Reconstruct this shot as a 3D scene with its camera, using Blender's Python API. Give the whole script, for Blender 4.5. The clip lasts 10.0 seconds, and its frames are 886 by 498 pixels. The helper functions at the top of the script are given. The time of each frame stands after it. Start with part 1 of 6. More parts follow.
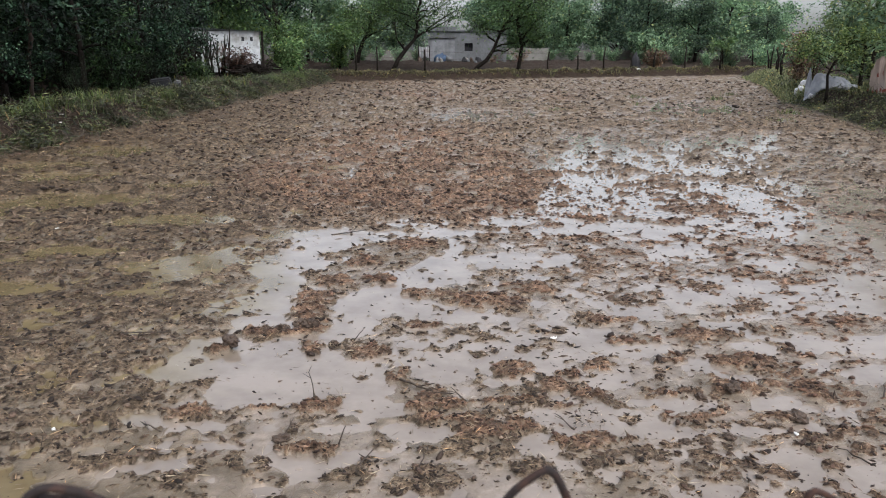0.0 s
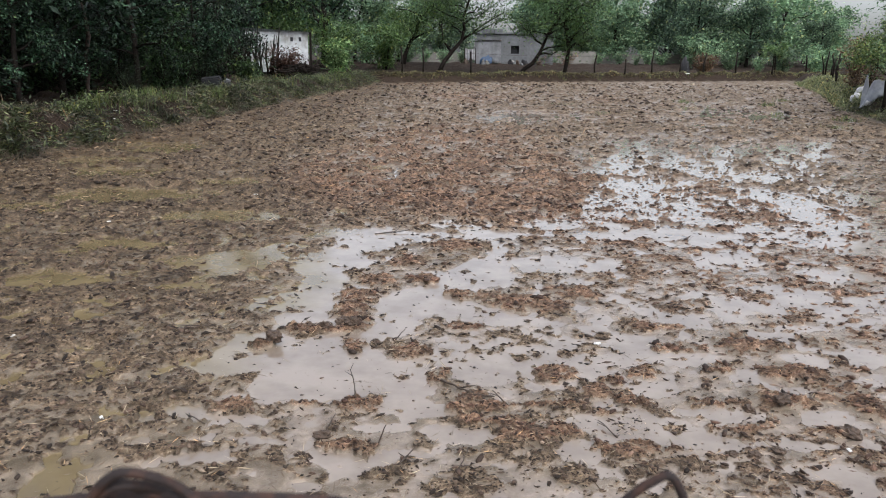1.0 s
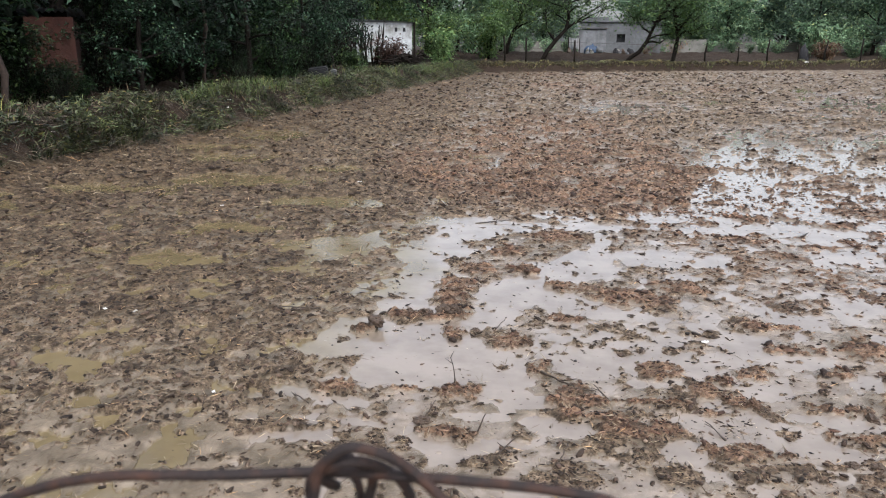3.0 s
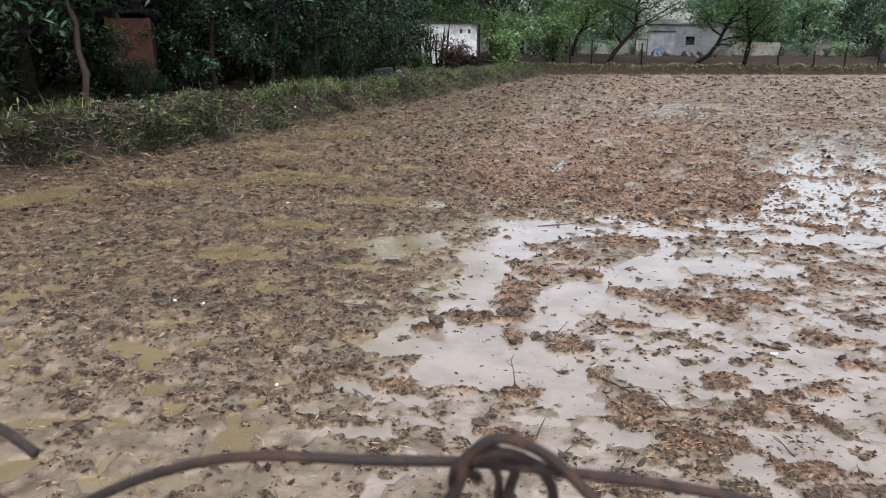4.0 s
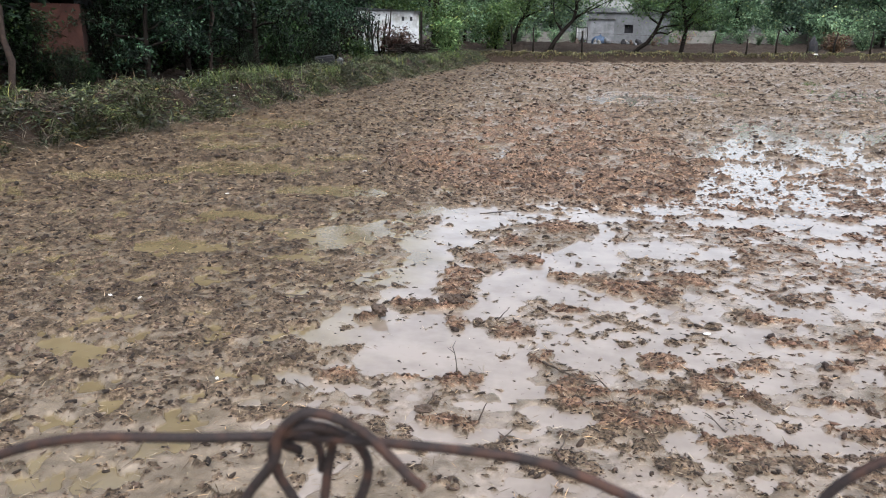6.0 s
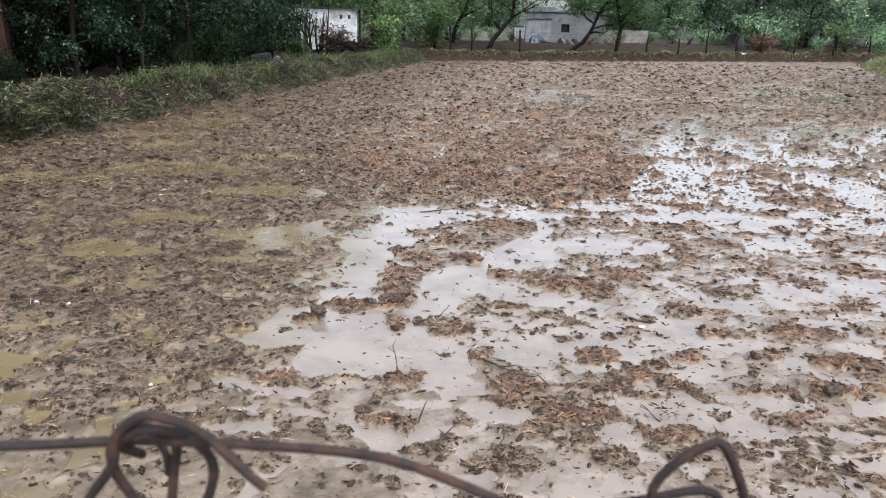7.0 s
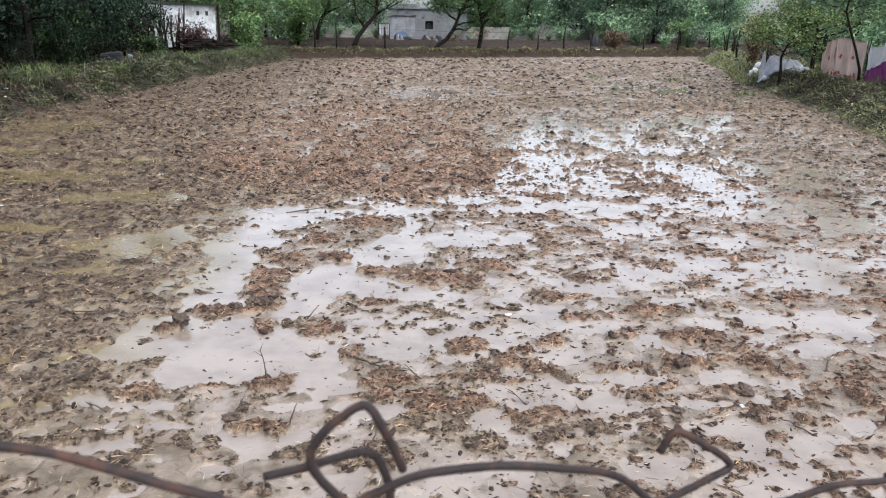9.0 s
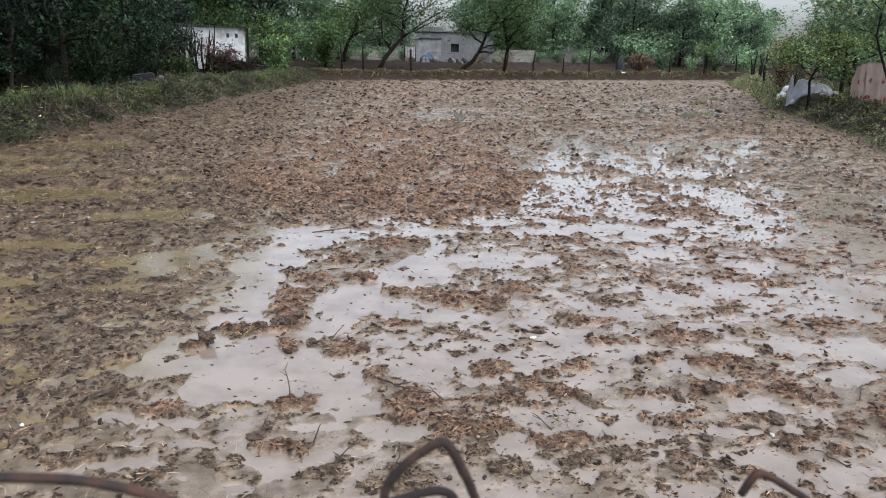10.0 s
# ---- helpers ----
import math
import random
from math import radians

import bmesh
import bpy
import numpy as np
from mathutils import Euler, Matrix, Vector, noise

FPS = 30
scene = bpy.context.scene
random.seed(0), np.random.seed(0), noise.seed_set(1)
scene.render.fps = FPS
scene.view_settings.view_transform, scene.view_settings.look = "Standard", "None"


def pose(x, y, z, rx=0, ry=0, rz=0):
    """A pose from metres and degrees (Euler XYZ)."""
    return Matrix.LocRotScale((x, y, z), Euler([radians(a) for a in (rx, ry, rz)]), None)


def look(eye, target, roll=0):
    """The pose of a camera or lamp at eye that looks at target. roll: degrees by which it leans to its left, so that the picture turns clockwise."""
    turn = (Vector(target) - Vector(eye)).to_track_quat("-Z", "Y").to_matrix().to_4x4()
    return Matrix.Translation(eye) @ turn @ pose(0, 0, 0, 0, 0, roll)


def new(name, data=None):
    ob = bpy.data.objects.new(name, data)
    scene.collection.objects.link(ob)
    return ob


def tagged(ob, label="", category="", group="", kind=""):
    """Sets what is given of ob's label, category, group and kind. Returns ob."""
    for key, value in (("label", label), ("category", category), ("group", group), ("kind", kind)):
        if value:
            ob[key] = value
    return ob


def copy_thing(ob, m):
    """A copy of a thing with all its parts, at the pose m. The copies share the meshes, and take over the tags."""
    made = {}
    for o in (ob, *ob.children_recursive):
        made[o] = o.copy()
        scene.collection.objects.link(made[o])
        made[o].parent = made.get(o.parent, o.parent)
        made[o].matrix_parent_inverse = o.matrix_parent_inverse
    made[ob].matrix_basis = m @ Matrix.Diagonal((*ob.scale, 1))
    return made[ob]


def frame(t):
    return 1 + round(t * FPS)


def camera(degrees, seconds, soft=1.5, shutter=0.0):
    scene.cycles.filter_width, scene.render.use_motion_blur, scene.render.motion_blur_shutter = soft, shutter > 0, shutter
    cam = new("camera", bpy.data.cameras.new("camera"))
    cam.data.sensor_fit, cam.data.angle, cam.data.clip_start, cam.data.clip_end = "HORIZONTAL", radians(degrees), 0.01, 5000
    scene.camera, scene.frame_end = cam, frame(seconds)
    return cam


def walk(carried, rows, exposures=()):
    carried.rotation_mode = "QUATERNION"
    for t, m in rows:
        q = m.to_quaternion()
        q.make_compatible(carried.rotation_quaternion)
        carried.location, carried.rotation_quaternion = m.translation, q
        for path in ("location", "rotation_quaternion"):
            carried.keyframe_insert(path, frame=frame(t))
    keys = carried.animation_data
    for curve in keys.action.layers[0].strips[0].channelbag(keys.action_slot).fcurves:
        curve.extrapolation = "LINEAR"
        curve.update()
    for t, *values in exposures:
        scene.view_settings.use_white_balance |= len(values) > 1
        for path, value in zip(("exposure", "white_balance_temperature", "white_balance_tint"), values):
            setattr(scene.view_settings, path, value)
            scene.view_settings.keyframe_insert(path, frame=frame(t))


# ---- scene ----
cam = camera(60.9, 10.0, soft=1.0)
cam.data.dof.use_dof, cam.data.dof.focus_distance, cam.data.dof.aperture_fstop = True, 7.0, 36.0
PATH = [
    (0, (-0.101, 0.265, 1.492), (-0.07, 2.2, 0.989), -0.1),
    (0.5, (-0.106, 0.281, 1.482), (-0.129, 2.215, 0.973), 0.1),
    (1, (-0.116, 0.28, 1.482), (-0.194, 2.215, 0.984), 0.5),
    (1.5, (-0.122, 0.281, 1.48), (-0.255, 2.217, 0.998), 0.3),
    (2, (-0.129, 0.283, 1.477), (-0.323, 2.207, 0.967), -0.0),
    (2.5, (-0.136, 0.287, 1.474), (-0.397, 2.199, 0.946), 0.1),
    (3, (-0.146, 0.293, 1.472), (-0.478, 2.194, 0.948), 0.1),
    (3.2, (-0.149, 0.292, 1.4715), (-0.515, 2.189, 0.9545), 0.3),
    (4.5, (-0.166, 0.288, 1.469), (-0.68, 2.148, 0.943), 0.2),
    (5, (-0.158, 0.284, 1.474), (-0.64, 2.15, 0.94), 0.7),
    (5.5, (-0.145, 0.286, 1.472), (-0.558, 2.168, 0.935), 0.6),
    (5.7, (-0.141, 0.286, 1.472), (-0.528, 2.171, 0.927), 0.5),
    (6.8, (-0.119, 0.287, 1.473), (-0.341, 2.197, 0.922), 0.8),
    (7, (-0.115, 0.287, 1.473), (-0.309, 2.2, 0.922), 0.8),
    (7.5, (-0.105, 0.287, 1.475), (-0.221, 2.208, 0.931), 1.0),
    (8, (-0.095, 0.287, 1.472), (-0.143, 2.211, 0.928), 0.5),
    (8.5, (-0.082, 0.284, 1.471), (-0.036, 2.205, 0.915), 0.5),
    (9, (-0.067, 0.28, 1.472), (0.067, 2.197, 0.918), 0.7),
    (9.5, (-0.064, 0.281, 1.473), (0.109, 2.196, 0.924), 0.8),
    (10, (-0.079, 0.287, 1.472), (-0.006, 2.222, 0.971), 0.9),
]
# the phone's exposure drifts up as it turns to the open side
LIGHT = [(0, 0.87, 6180, 10), (0.5, 0.93, 6180, 10), (1.5, 0.97, 6180, 10), (2.0, 0.97, 6180, 10), (2.5, 1.09, 6200, 10), (3.0, 1.09, 6160, 10), (4.5, 1.23, 6160, 10), (5.5, 1.26, 6110, 10), (7.5, 1.32, 6040, 10), (9.0, 1.36, 5990, 10), (9.5, 1.37, 5990, 10), (10, 1.03, 6040, 10)]
walk(cam, [(t, look(eye, target, roll)) for t, eye, target, roll in PATH], LIGHT)

# ---- world and light: an even, bright monsoon overcast ----
SUN_EL, SUN_AZ = 55.0, 150.0
world = bpy.data.worlds.new("overcast_sky")
scene.world = world
world.use_nodes = True
wn = world.node_tree.nodes
wl = world.node_tree.links
bg = wn["Background"]
sky = wn.new("ShaderNodeTexSky")
sky.sky_type = "NISHITA"
sky.sun_disc = False
sky.sun_elevation = radians(SUN_EL)
sky.sun_rotation = radians(SUN_AZ)
sky.air_density, sky.dust_density, sky.ozone_density = 1.0, 4.0, 1.0
grey = wn.new("ShaderNodeHueSaturation")
grey.inputs["Saturation"].default_value = 0.36
wl.new(sky.outputs["Color"], grey.inputs["Color"])
wl.new(grey.outputs["Color"], bg.inputs["Color"])
bg.inputs["Strength"].default_value = 0.15
sun = new("sun", bpy.data.lights.new("sun", "SUN"))
sun.data.energy, sun.data.angle, sun.data.color = 0.45, radians(60), (1.0, 0.97, 0.93)
sun.matrix_world = pose(0, 0, 30, 90 - SUN_EL, 0, 180 - SUN_AZ)


# ---- materials ----
def material(name):
    m = bpy.data.materials.new(name)
    m.use_nodes = True
    return m, m.node_tree.nodes, m.node_tree.links, m.node_tree.nodes["Principled BSDF"]


def ramp_node(n, l, fac, stops):
    r = n.new("ShaderNodeValToRGB")
    e = r.color_ramp.elements
    while len(e) < len(stops):
        e.new(0.5)
    for k, (p, c) in zip(e, stops):
        k.position, k.color = p, (*c, 1)
    l.new(fac, r.inputs["Fac"])
    return r.outputs["Color"]


def noise_node(n, l, scale, detail=5.0, rough=0.6, coords=None):
    t = n.new("ShaderNodeTexNoise")
    t.inputs["Scale"].default_value, t.inputs["Detail"].default_value = scale, detail
    t.inputs["Roughness"].default_value = rough
    if coords is None:
        coords = n.new("ShaderNodeTexCoord").outputs["Object"]
    l.new(coords, t.inputs["Vector"])
    return t.outputs["Fac"]


def mix_node(n, l, kind, fac, a, b):
    m = n.new("ShaderNodeMix")
    m.data_type, m.blend_type = "RGBA", kind
    for key, v in (("Factor", fac), ("A", a), ("B", b)):
        socket = next(i for i in m.inputs if i.name == key and i.type == ("VALUE" if key == "Factor" else "RGBA"))
        if isinstance(v, (int, float)):
            socket.default_value = v
        elif isinstance(v, tuple):
            socket.default_value = (*v, 1)
        else:
            l.new(v, socket)
    return next(o for o in m.outputs if o.type == "RGBA")


def bump_node(n, l, b, height, strength, distance):
    u = n.new("ShaderNodeBump")
    u.inputs["Strength"].default_value, u.inputs["Distance"].default_value = strength, distance
    l.new(height, u.inputs["Height"])
    l.new(u.outputs["Normal"], b.inputs["Normal"])


def plain(name, dark, light, scale=8.0, rough=0.8, metal=0.0, bump=0.3, depth=0.01, stain=None, stain_scale=1.2):
    """A surface with grain at one scale and stains at another."""
    m, n, l, b = material(name)
    fine = noise_node(n, l, scale, 6)
    col = ramp_node(n, l, fine, [(0.3, dark), (0.7, light)])
    if stain:
        big = noise_node(n, l, stain_scale, 4)
        fac = ramp_node(n, l, big, [(0.48, (0, 0, 0)), (0.66, (1, 1, 1))])
        col = mix_node(n, l, "MIX", fac, col, stain)
    l.new(col, b.inputs["Base Color"])
    b.inputs["Roughness"].default_value, b.inputs["Metallic"].default_value = rough, metal
    bump_node(n, l, b, fine, bump, depth)
    return m


def leafy(name, dark, mid, light, gloss=0.45, through_light=0.35, clumps=0.25, shine=0.5):
    """Leaves: colour varies from leaf to leaf and from spray to spray, some light comes through."""
    m, n, l, b = material(name)
    g = n.new("ShaderNodeNewGeometry")
    o = n.new("ShaderNodeObjectInfo")
    col = ramp_node(n, l, g.outputs["Random Per Island"], [(0.0, dark), (0.5, mid), (0.93, light), (1.0, (light[0] * 1.5, light[1] * 1.1, light[2] * 0.7))])
    spray = noise_node(n, l, 1.3, 2, 0.5, n.new("ShaderNodeTexCoord").outputs["Object"])
    col = mix_node(n, l, "MULTIPLY", 1.0, col, ramp_node(n, l, spray, [(0.40, (1 - clumps,) * 3), (0.60, (1 + clumps,) * 3)]))
    h = n.new("ShaderNodeHueSaturation")
    ma = n.new("ShaderNodeMapRange")
    ma.inputs["To Min"].default_value, ma.inputs["To Max"].default_value = 0.62, 1.38
    l.new(o.outputs["Random"], ma.inputs["Value"])
    l.new(ma.outputs["Result"], h.inputs["Value"])
    l.new(col, h.inputs["Color"])
    l.new(h.outputs["Color"], b.inputs["Base Color"])
    b.inputs["Roughness"].default_value = gloss
    b.inputs["Specular IOR Level"].default_value = shine
    tr = n.new("ShaderNodeBsdfTranslucent")
    l.new(h.outputs["Color"], tr.inputs["Color"])
    mx = n.new("ShaderNodeMixShader")
    mx.inputs[0].default_value = through_light
    l.new(b.outputs[0], mx.inputs[1])
    l.new(tr.outputs[0], mx.inputs[2])
    l.new(mx.outputs[0], n["Material Output"].inputs["Surface"])
    return m


def mud_material():
    """Wet ploughed earth. Attribute 'clod': broken red-brown lumps against grey slick silt; 'turf': the banks."""
    m, n, l, b = material("wet_mud")
    co = n.new("ShaderNodeTexCoord").outputs["Object"]
    a = n.new("ShaderNodeAttribute")
    a.attribute_name = "clod"
    r = n.new("ShaderNodeAttribute")
    r.attribute_name = "red"
    t = n.new("ShaderNodeAttribute")
    t.attribute_name = "turf"
    fine = noise_node(n, l, 38, 9, 0.78, co)
    mid = noise_node(n, l, 6, 6, 0.65, co)
    silt = ramp_node(n, l, mid, [(0.36, (0.100, 0.077, 0.050)), (0.64, (0.226, 0.179, 0.132))])
    wet = n.new("ShaderNodeAttribute")
    wet.attribute_name = "film"
    silt = mix_node(n, l, "MIX", wet.outputs["Fac"], silt, silt_water(n, l, co))
    lump = ramp_node(n, l, fine, [(0.36, (0.032, 0.022, 0.012)), (0.45, (0.112, 0.078, 0.049)), (0.55, (0.228, 0.166, 0.111)), (0.66, (0.340, 0.265, 0.188))])
    redl = ramp_node(n, l, fine, [(0.36, (0.044, 0.022, 0.010)), (0.45, (0.136, 0.073, 0.043)), (0.55, (0.250, 0.150, 0.094)), (0.66, (0.35, 0.246, 0.170))])
    lump = mix_node(n, l, "MIX", r.outputs["Fac"], lump, redl)
    blotch = noise_node(n, l, 10, 4, 0.7, co)
    tone = ramp_node(n, l, blotch, [(0.36, (0.36, 0.35, 0.34)), (0.5, (0.92, 0.92, 0.92)), (0.62, (1.5, 1.5, 1.5))])
    lump = mix_node(n, l, "MULTIPLY", 1.0, lump, tone)
    edge = n.new("ShaderNodeMath")
    edge.operation = "MULTIPLY_ADD"
    edge.inputs[1].default_value, edge.inputs[2].default_value = 0.5, -0.25
    l.new(fine, edge.inputs[0])
    su = n.new("ShaderNodeMath")
    su.operation, su.use_clamp = "ADD", True
    l.new(a.outputs["Fac"], su.inputs[0])
    l.new(edge.outputs[0], su.inputs[1])
    crisp = n.new("ShaderNodeMapRange")
    crisp.inputs["From Min"].default_value, crisp.inputs["From Max"].default_value = 0.15, 0.80
    l.new(su.outputs[0], crisp.inputs["Value"])
    su = crisp
    silt = mix_node(n, l, "MULTIPLY", 0.35, silt, tone)
    earth = mix_node(n, l, "MIX", su.outputs[0], silt, lump)
    # mud colour darkened towards the grove: its shade and dark reflection, painted in
    shade_mask = n.new("ShaderNodeAttribute")
    shade_mask.attribute_name = "grove_shade"
    earth = mix_node(n, l, "MIX", shade_mask.outputs["Fac"], earth, mix_node(n, l, "MULTIPLY", 1.0, earth, (0.58, 0.55, 0.48)))
    bank = ramp_node(n, l, fine, [(0.3, (0.013, 0.009, 0.006)), (0.6, (0.036, 0.023, 0.015)), (0.8, (0.070, 0.050, 0.034))])
    col = mix_node(n, l, "MIX", t.outputs["Fac"], earth, bank)
    l.new(col, b.inputs["Base Color"])
    ro = n.new("ShaderNodeMapRange")
    ro.inputs["To Min"].default_value, ro.inputs["To Max"].default_value = 0.36, 0.62
    l.new(su.outputs[0], ro.inputs["Value"])
    rt = n.new("ShaderNodeMath")
    rt.operation = "MAXIMUM"
    l.new(ro.outputs["Result"], rt.inputs[0])
    l.new(t.outputs["Fac"], rt.inputs[1])
    dry = n.new("ShaderNodeMath")
    dry.operation = "MULTIPLY_ADD"
    dry.inputs[1].default_value = -0.20
    l.new(wet.outputs["Fac"], dry.inputs[0])
    l.new(rt.outputs[0], dry.inputs[2])
    l.new(dry.outputs[0], b.inputs["Roughness"])
    sp = n.new("ShaderNodeMapRange")
    sp.inputs["To Min"].default_value, sp.inputs["To Max"].default_value = 0.32, 0.25
    mx = n.new("ShaderNodeMath")
    mx.operation = "MAXIMUM"
    l.new(su.outputs[0], mx.inputs[0])
    l.new(t.outputs["Fac"], mx.inputs[1])
    l.new(mx.outputs[0], sp.inputs["Value"])
    l.new(sp.outputs["Result"], b.inputs["Specular IOR Level"])
    bump_node(n, l, b, fine, 1.0, 0.02)
    lumpy = n.new("ShaderNodeBump")
    lumpy.inputs["Distance"].default_value = 0.07
    l.new(noise_node(n, l, 8.5, 5, 0.65, co), lumpy.inputs["Height"])
    l.new(su.outputs[0], lumpy.inputs["Strength"])
    l.new(lumpy.outputs["Normal"], n["Bump"].inputs["Normal"])
    rel = n.new("ShaderNodeMapRange")
    rel.inputs["To Min"].default_value, rel.inputs["To Max"].default_value = 0.30, 1.0
    l.new(mx.outputs[0], rel.inputs["Value"])
    l.new(rel.outputs["Result"], n["Bump"].inputs["Strength"])
    return m


def silt_water(n, l, co):
    """The colour of the standing water: ochre towards the trees, greyer over the open field."""
    sep = n.new("ShaderNodeSeparateXYZ")
    l.new(co, sep.inputs[0])
    big = noise_node(n, l, 0.9, 3, 0.5, co)
    ad = n.new("ShaderNodeMath")
    ad.operation = "MULTIPLY_ADD"
    ad.inputs[1].default_value = 1.6
    l.new(big, ad.inputs[0])
    l.new(sep.outputs[0], ad.inputs[2])
    ma = n.new("ShaderNodeMapRange")
    ma.inputs["From Min"].default_value, ma.inputs["From Max"].default_value = -0.60, -0.28
    l.new(ad.outputs[0], ma.inputs["Value"])
    col = mix_node(n, l, "MIX", ma.outputs["Result"], (0.182, 0.140, 0.075), (0.252, 0.207, 0.168))
    cloud = ramp_node(n, l, noise_node(n, l, 3.2, 4, 0.6, co), [(0.36, (0.80, 0.78, 0.76)), (0.60, (1.10, 1.10, 1.10))])
    return mix_node(n, l, "MULTIPLY", 1.0, col, cloud)


def water_material():
    """Shallow water, thick with silt."""
    m, n, l, b = material("silty_water")
    co = n.new("ShaderNodeTexCoord").outputs["Object"]
    l.new(silt_water(n, l, co), b.inputs["Base Color"])
    b.inputs["Roughness"].default_value = 0.08
    b.inputs["IOR"].default_value = 1.75
    bump_node(n, l, b, noise_node(n, l, 14, 2, 0.5, co), 0.13, 0.004)
    return m


MUD = mud_material()
WATER = water_material()
BARK = plain("wet_bark", (0.007, 0.0055, 0.005), (0.024, 0.019, 0.015), 18, 0.85, bump=0.8, depth=0.02)
BARK.node_tree.nodes["Principled BSDF"].inputs["Specular IOR Level"].default_value = 0.12
RUST = plain("rusty_wire", (0.011, 0.008, 0.008), (0.031, 0.020, 0.018), 900, 0.8, 0.2, 0.6, 0.0003, (0.066, 0.030, 0.019), 150)
# near-black leaf colour carries the shade deep inside the grove
LEAF_SHADED = leafy("shade_dark_leaf", (0.003, 0.007, 0.003), (0.007, 0.017, 0.007), (0.025, 0.052, 0.019), 0.5, 0.12, 0.4, 0.2)
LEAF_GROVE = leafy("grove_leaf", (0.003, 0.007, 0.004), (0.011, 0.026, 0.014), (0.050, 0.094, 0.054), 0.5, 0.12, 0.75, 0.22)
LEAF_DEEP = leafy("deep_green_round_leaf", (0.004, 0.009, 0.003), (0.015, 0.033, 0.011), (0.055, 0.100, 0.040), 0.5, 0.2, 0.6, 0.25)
LEAF_THORN = leafy("grey_green_thorn_leaf", (0.008, 0.014, 0.008), (0.018, 0.030, 0.015), (0.050, 0.074, 0.041), 0.6, 0.2, 0.6, 0.25)
LEAF_MID = leafy("green_small_leaf", (0.014, 0.032, 0.012), (0.042, 0.088, 0.026), (0.105, 0.180, 0.052))
LEAF_BRIGHT = leafy("fresh_yellow_green_leaf", (0.030, 0.060, 0.016), (0.110, 0.175, 0.048), (0.28, 0.36, 0.12))
# leaf green paled so that the distance haze sits in its colour
LEAF_FAR = leafy("haze_paled_leaf", (0.060, 0.115, 0.062), (0.135, 0.230, 0.120), (0.26, 0.375, 0.21), 0.6)
LEAF_LUSH = leafy("lush_green_leaf", (0.025, 0.055, 0.016), (0.075, 0.140, 0.040), (0.165, 0.255, 0.080))
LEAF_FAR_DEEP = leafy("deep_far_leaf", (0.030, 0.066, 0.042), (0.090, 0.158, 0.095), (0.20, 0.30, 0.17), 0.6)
LEAF_SOFT = leafy("soft_light_green_leaf", (0.05, 0.10, 0.035), (0.12, 0.21, 0.075), (0.24, 0.34, 0.14))
LEAF_BANK = leafy("bank_weed_leaf", (0.007, 0.011, 0.004), (0.056, 0.076, 0.027), (0.20, 0.235, 0.10), 0.45, 0.25, 0.4)
LEAF_DRY = leafy("withered_orange_leaf", (0.085, 0.048, 0.028), (0.17, 0.098, 0.055), (0.30, 0.20, 0.12))
LEAF_WEED = leafy("pale_creeping_weed", (0.062, 0.078, 0.030), (0.160, 0.185, 0.078), (0.31, 0.315, 0.16), 0.7)
GRASS = leafy("bank_grass", (0.007, 0.011, 0.004), (0.027, 0.036, 0.013), (0.105, 0.118, 0.052))
CREST = leafy("withered_crest_grass", (0.085, 0.080, 0.033), (0.19, 0.18, 0.08), (0.36, 0.33, 0.18), 0.7, 0.2)
BANK_STRAW = leafy("rotting_straw", (0.024, 0.015, 0.010), (0.062, 0.045, 0.030), (0.19, 0.155, 0.11), 0.6, 0.1)
STRAW = leafy("wet_straw", (0.060, 0.042, 0.026), (0.135, 0.098, 0.062), (0.30, 0.24, 0.16), 0.6, 0.1)


# ---- geometry helpers ----
rng = np.random.default_rng(7)
PERM = np.random.default_rng(3).permutation(256)
ANG = np.random.default_rng(4).uniform(0, 2 * np.pi, 256)


def perlin(x, y):
    xi, yi = np.floor(x).astype(int), np.floor(y).astype(int)
    xf, yf = x - xi, y - yi
    u, v = xf * xf * xf * (xf * (xf * 6 - 15) + 10), yf * yf * yf * (yf * (yf * 6 - 15) + 10)

    def corner(dx, dy):
        a = ANG[PERM[(PERM[(xi + dx) & 255] + yi + dy) & 255]]
        return np.cos(a) * (xf - dx) + np.sin(a) * (yf - dy)

    top = corner(0, 0) * (1 - u) + corner(1, 0) * u
    low = corner(0, 1) * (1 - u) + corner(1, 1) * u
    return (top * (1 - v) + low * v) * 1.5


def fbm(x, y, octaves=4, gain=0.5):
    s, a = 0, 1
    for k in range(octaves):
        s = s + a * perlin(x * 2 ** k + 17.3 * k, y * 2 ** k - 9.1 * k)
        a *= gain
    return s


def smooth(a, b, v):
    t = np.clip((v - a) / (b - a), 0, 1)
    return t * t * (3 - 2 * t)


def mesh_from(name, verts, faces, mat, shade=False):
    """A mesh from an array of places and an array of triangles or quads."""
    verts, faces = np.asarray(verts, np.float32), np.asarray(faces, np.int32)
    me = bpy.data.meshes.new(name)
    k = faces.shape[1]
    me.vertices.add(len(verts))
    me.vertices.foreach_set("co", verts.ravel())
    me.loops.add(faces.size)
    me.loops.foreach_set("vertex_index", faces.ravel())
    me.polygons.add(len(faces))
    me.polygons.foreach_set("loop_start", np.arange(0, faces.size, k, dtype=np.int32))
    me.polygons.foreach_set("use_smooth", np.full(len(faces), shade))
    me.update(calc_edges=True)
    me.materials.append(mat)
    return me


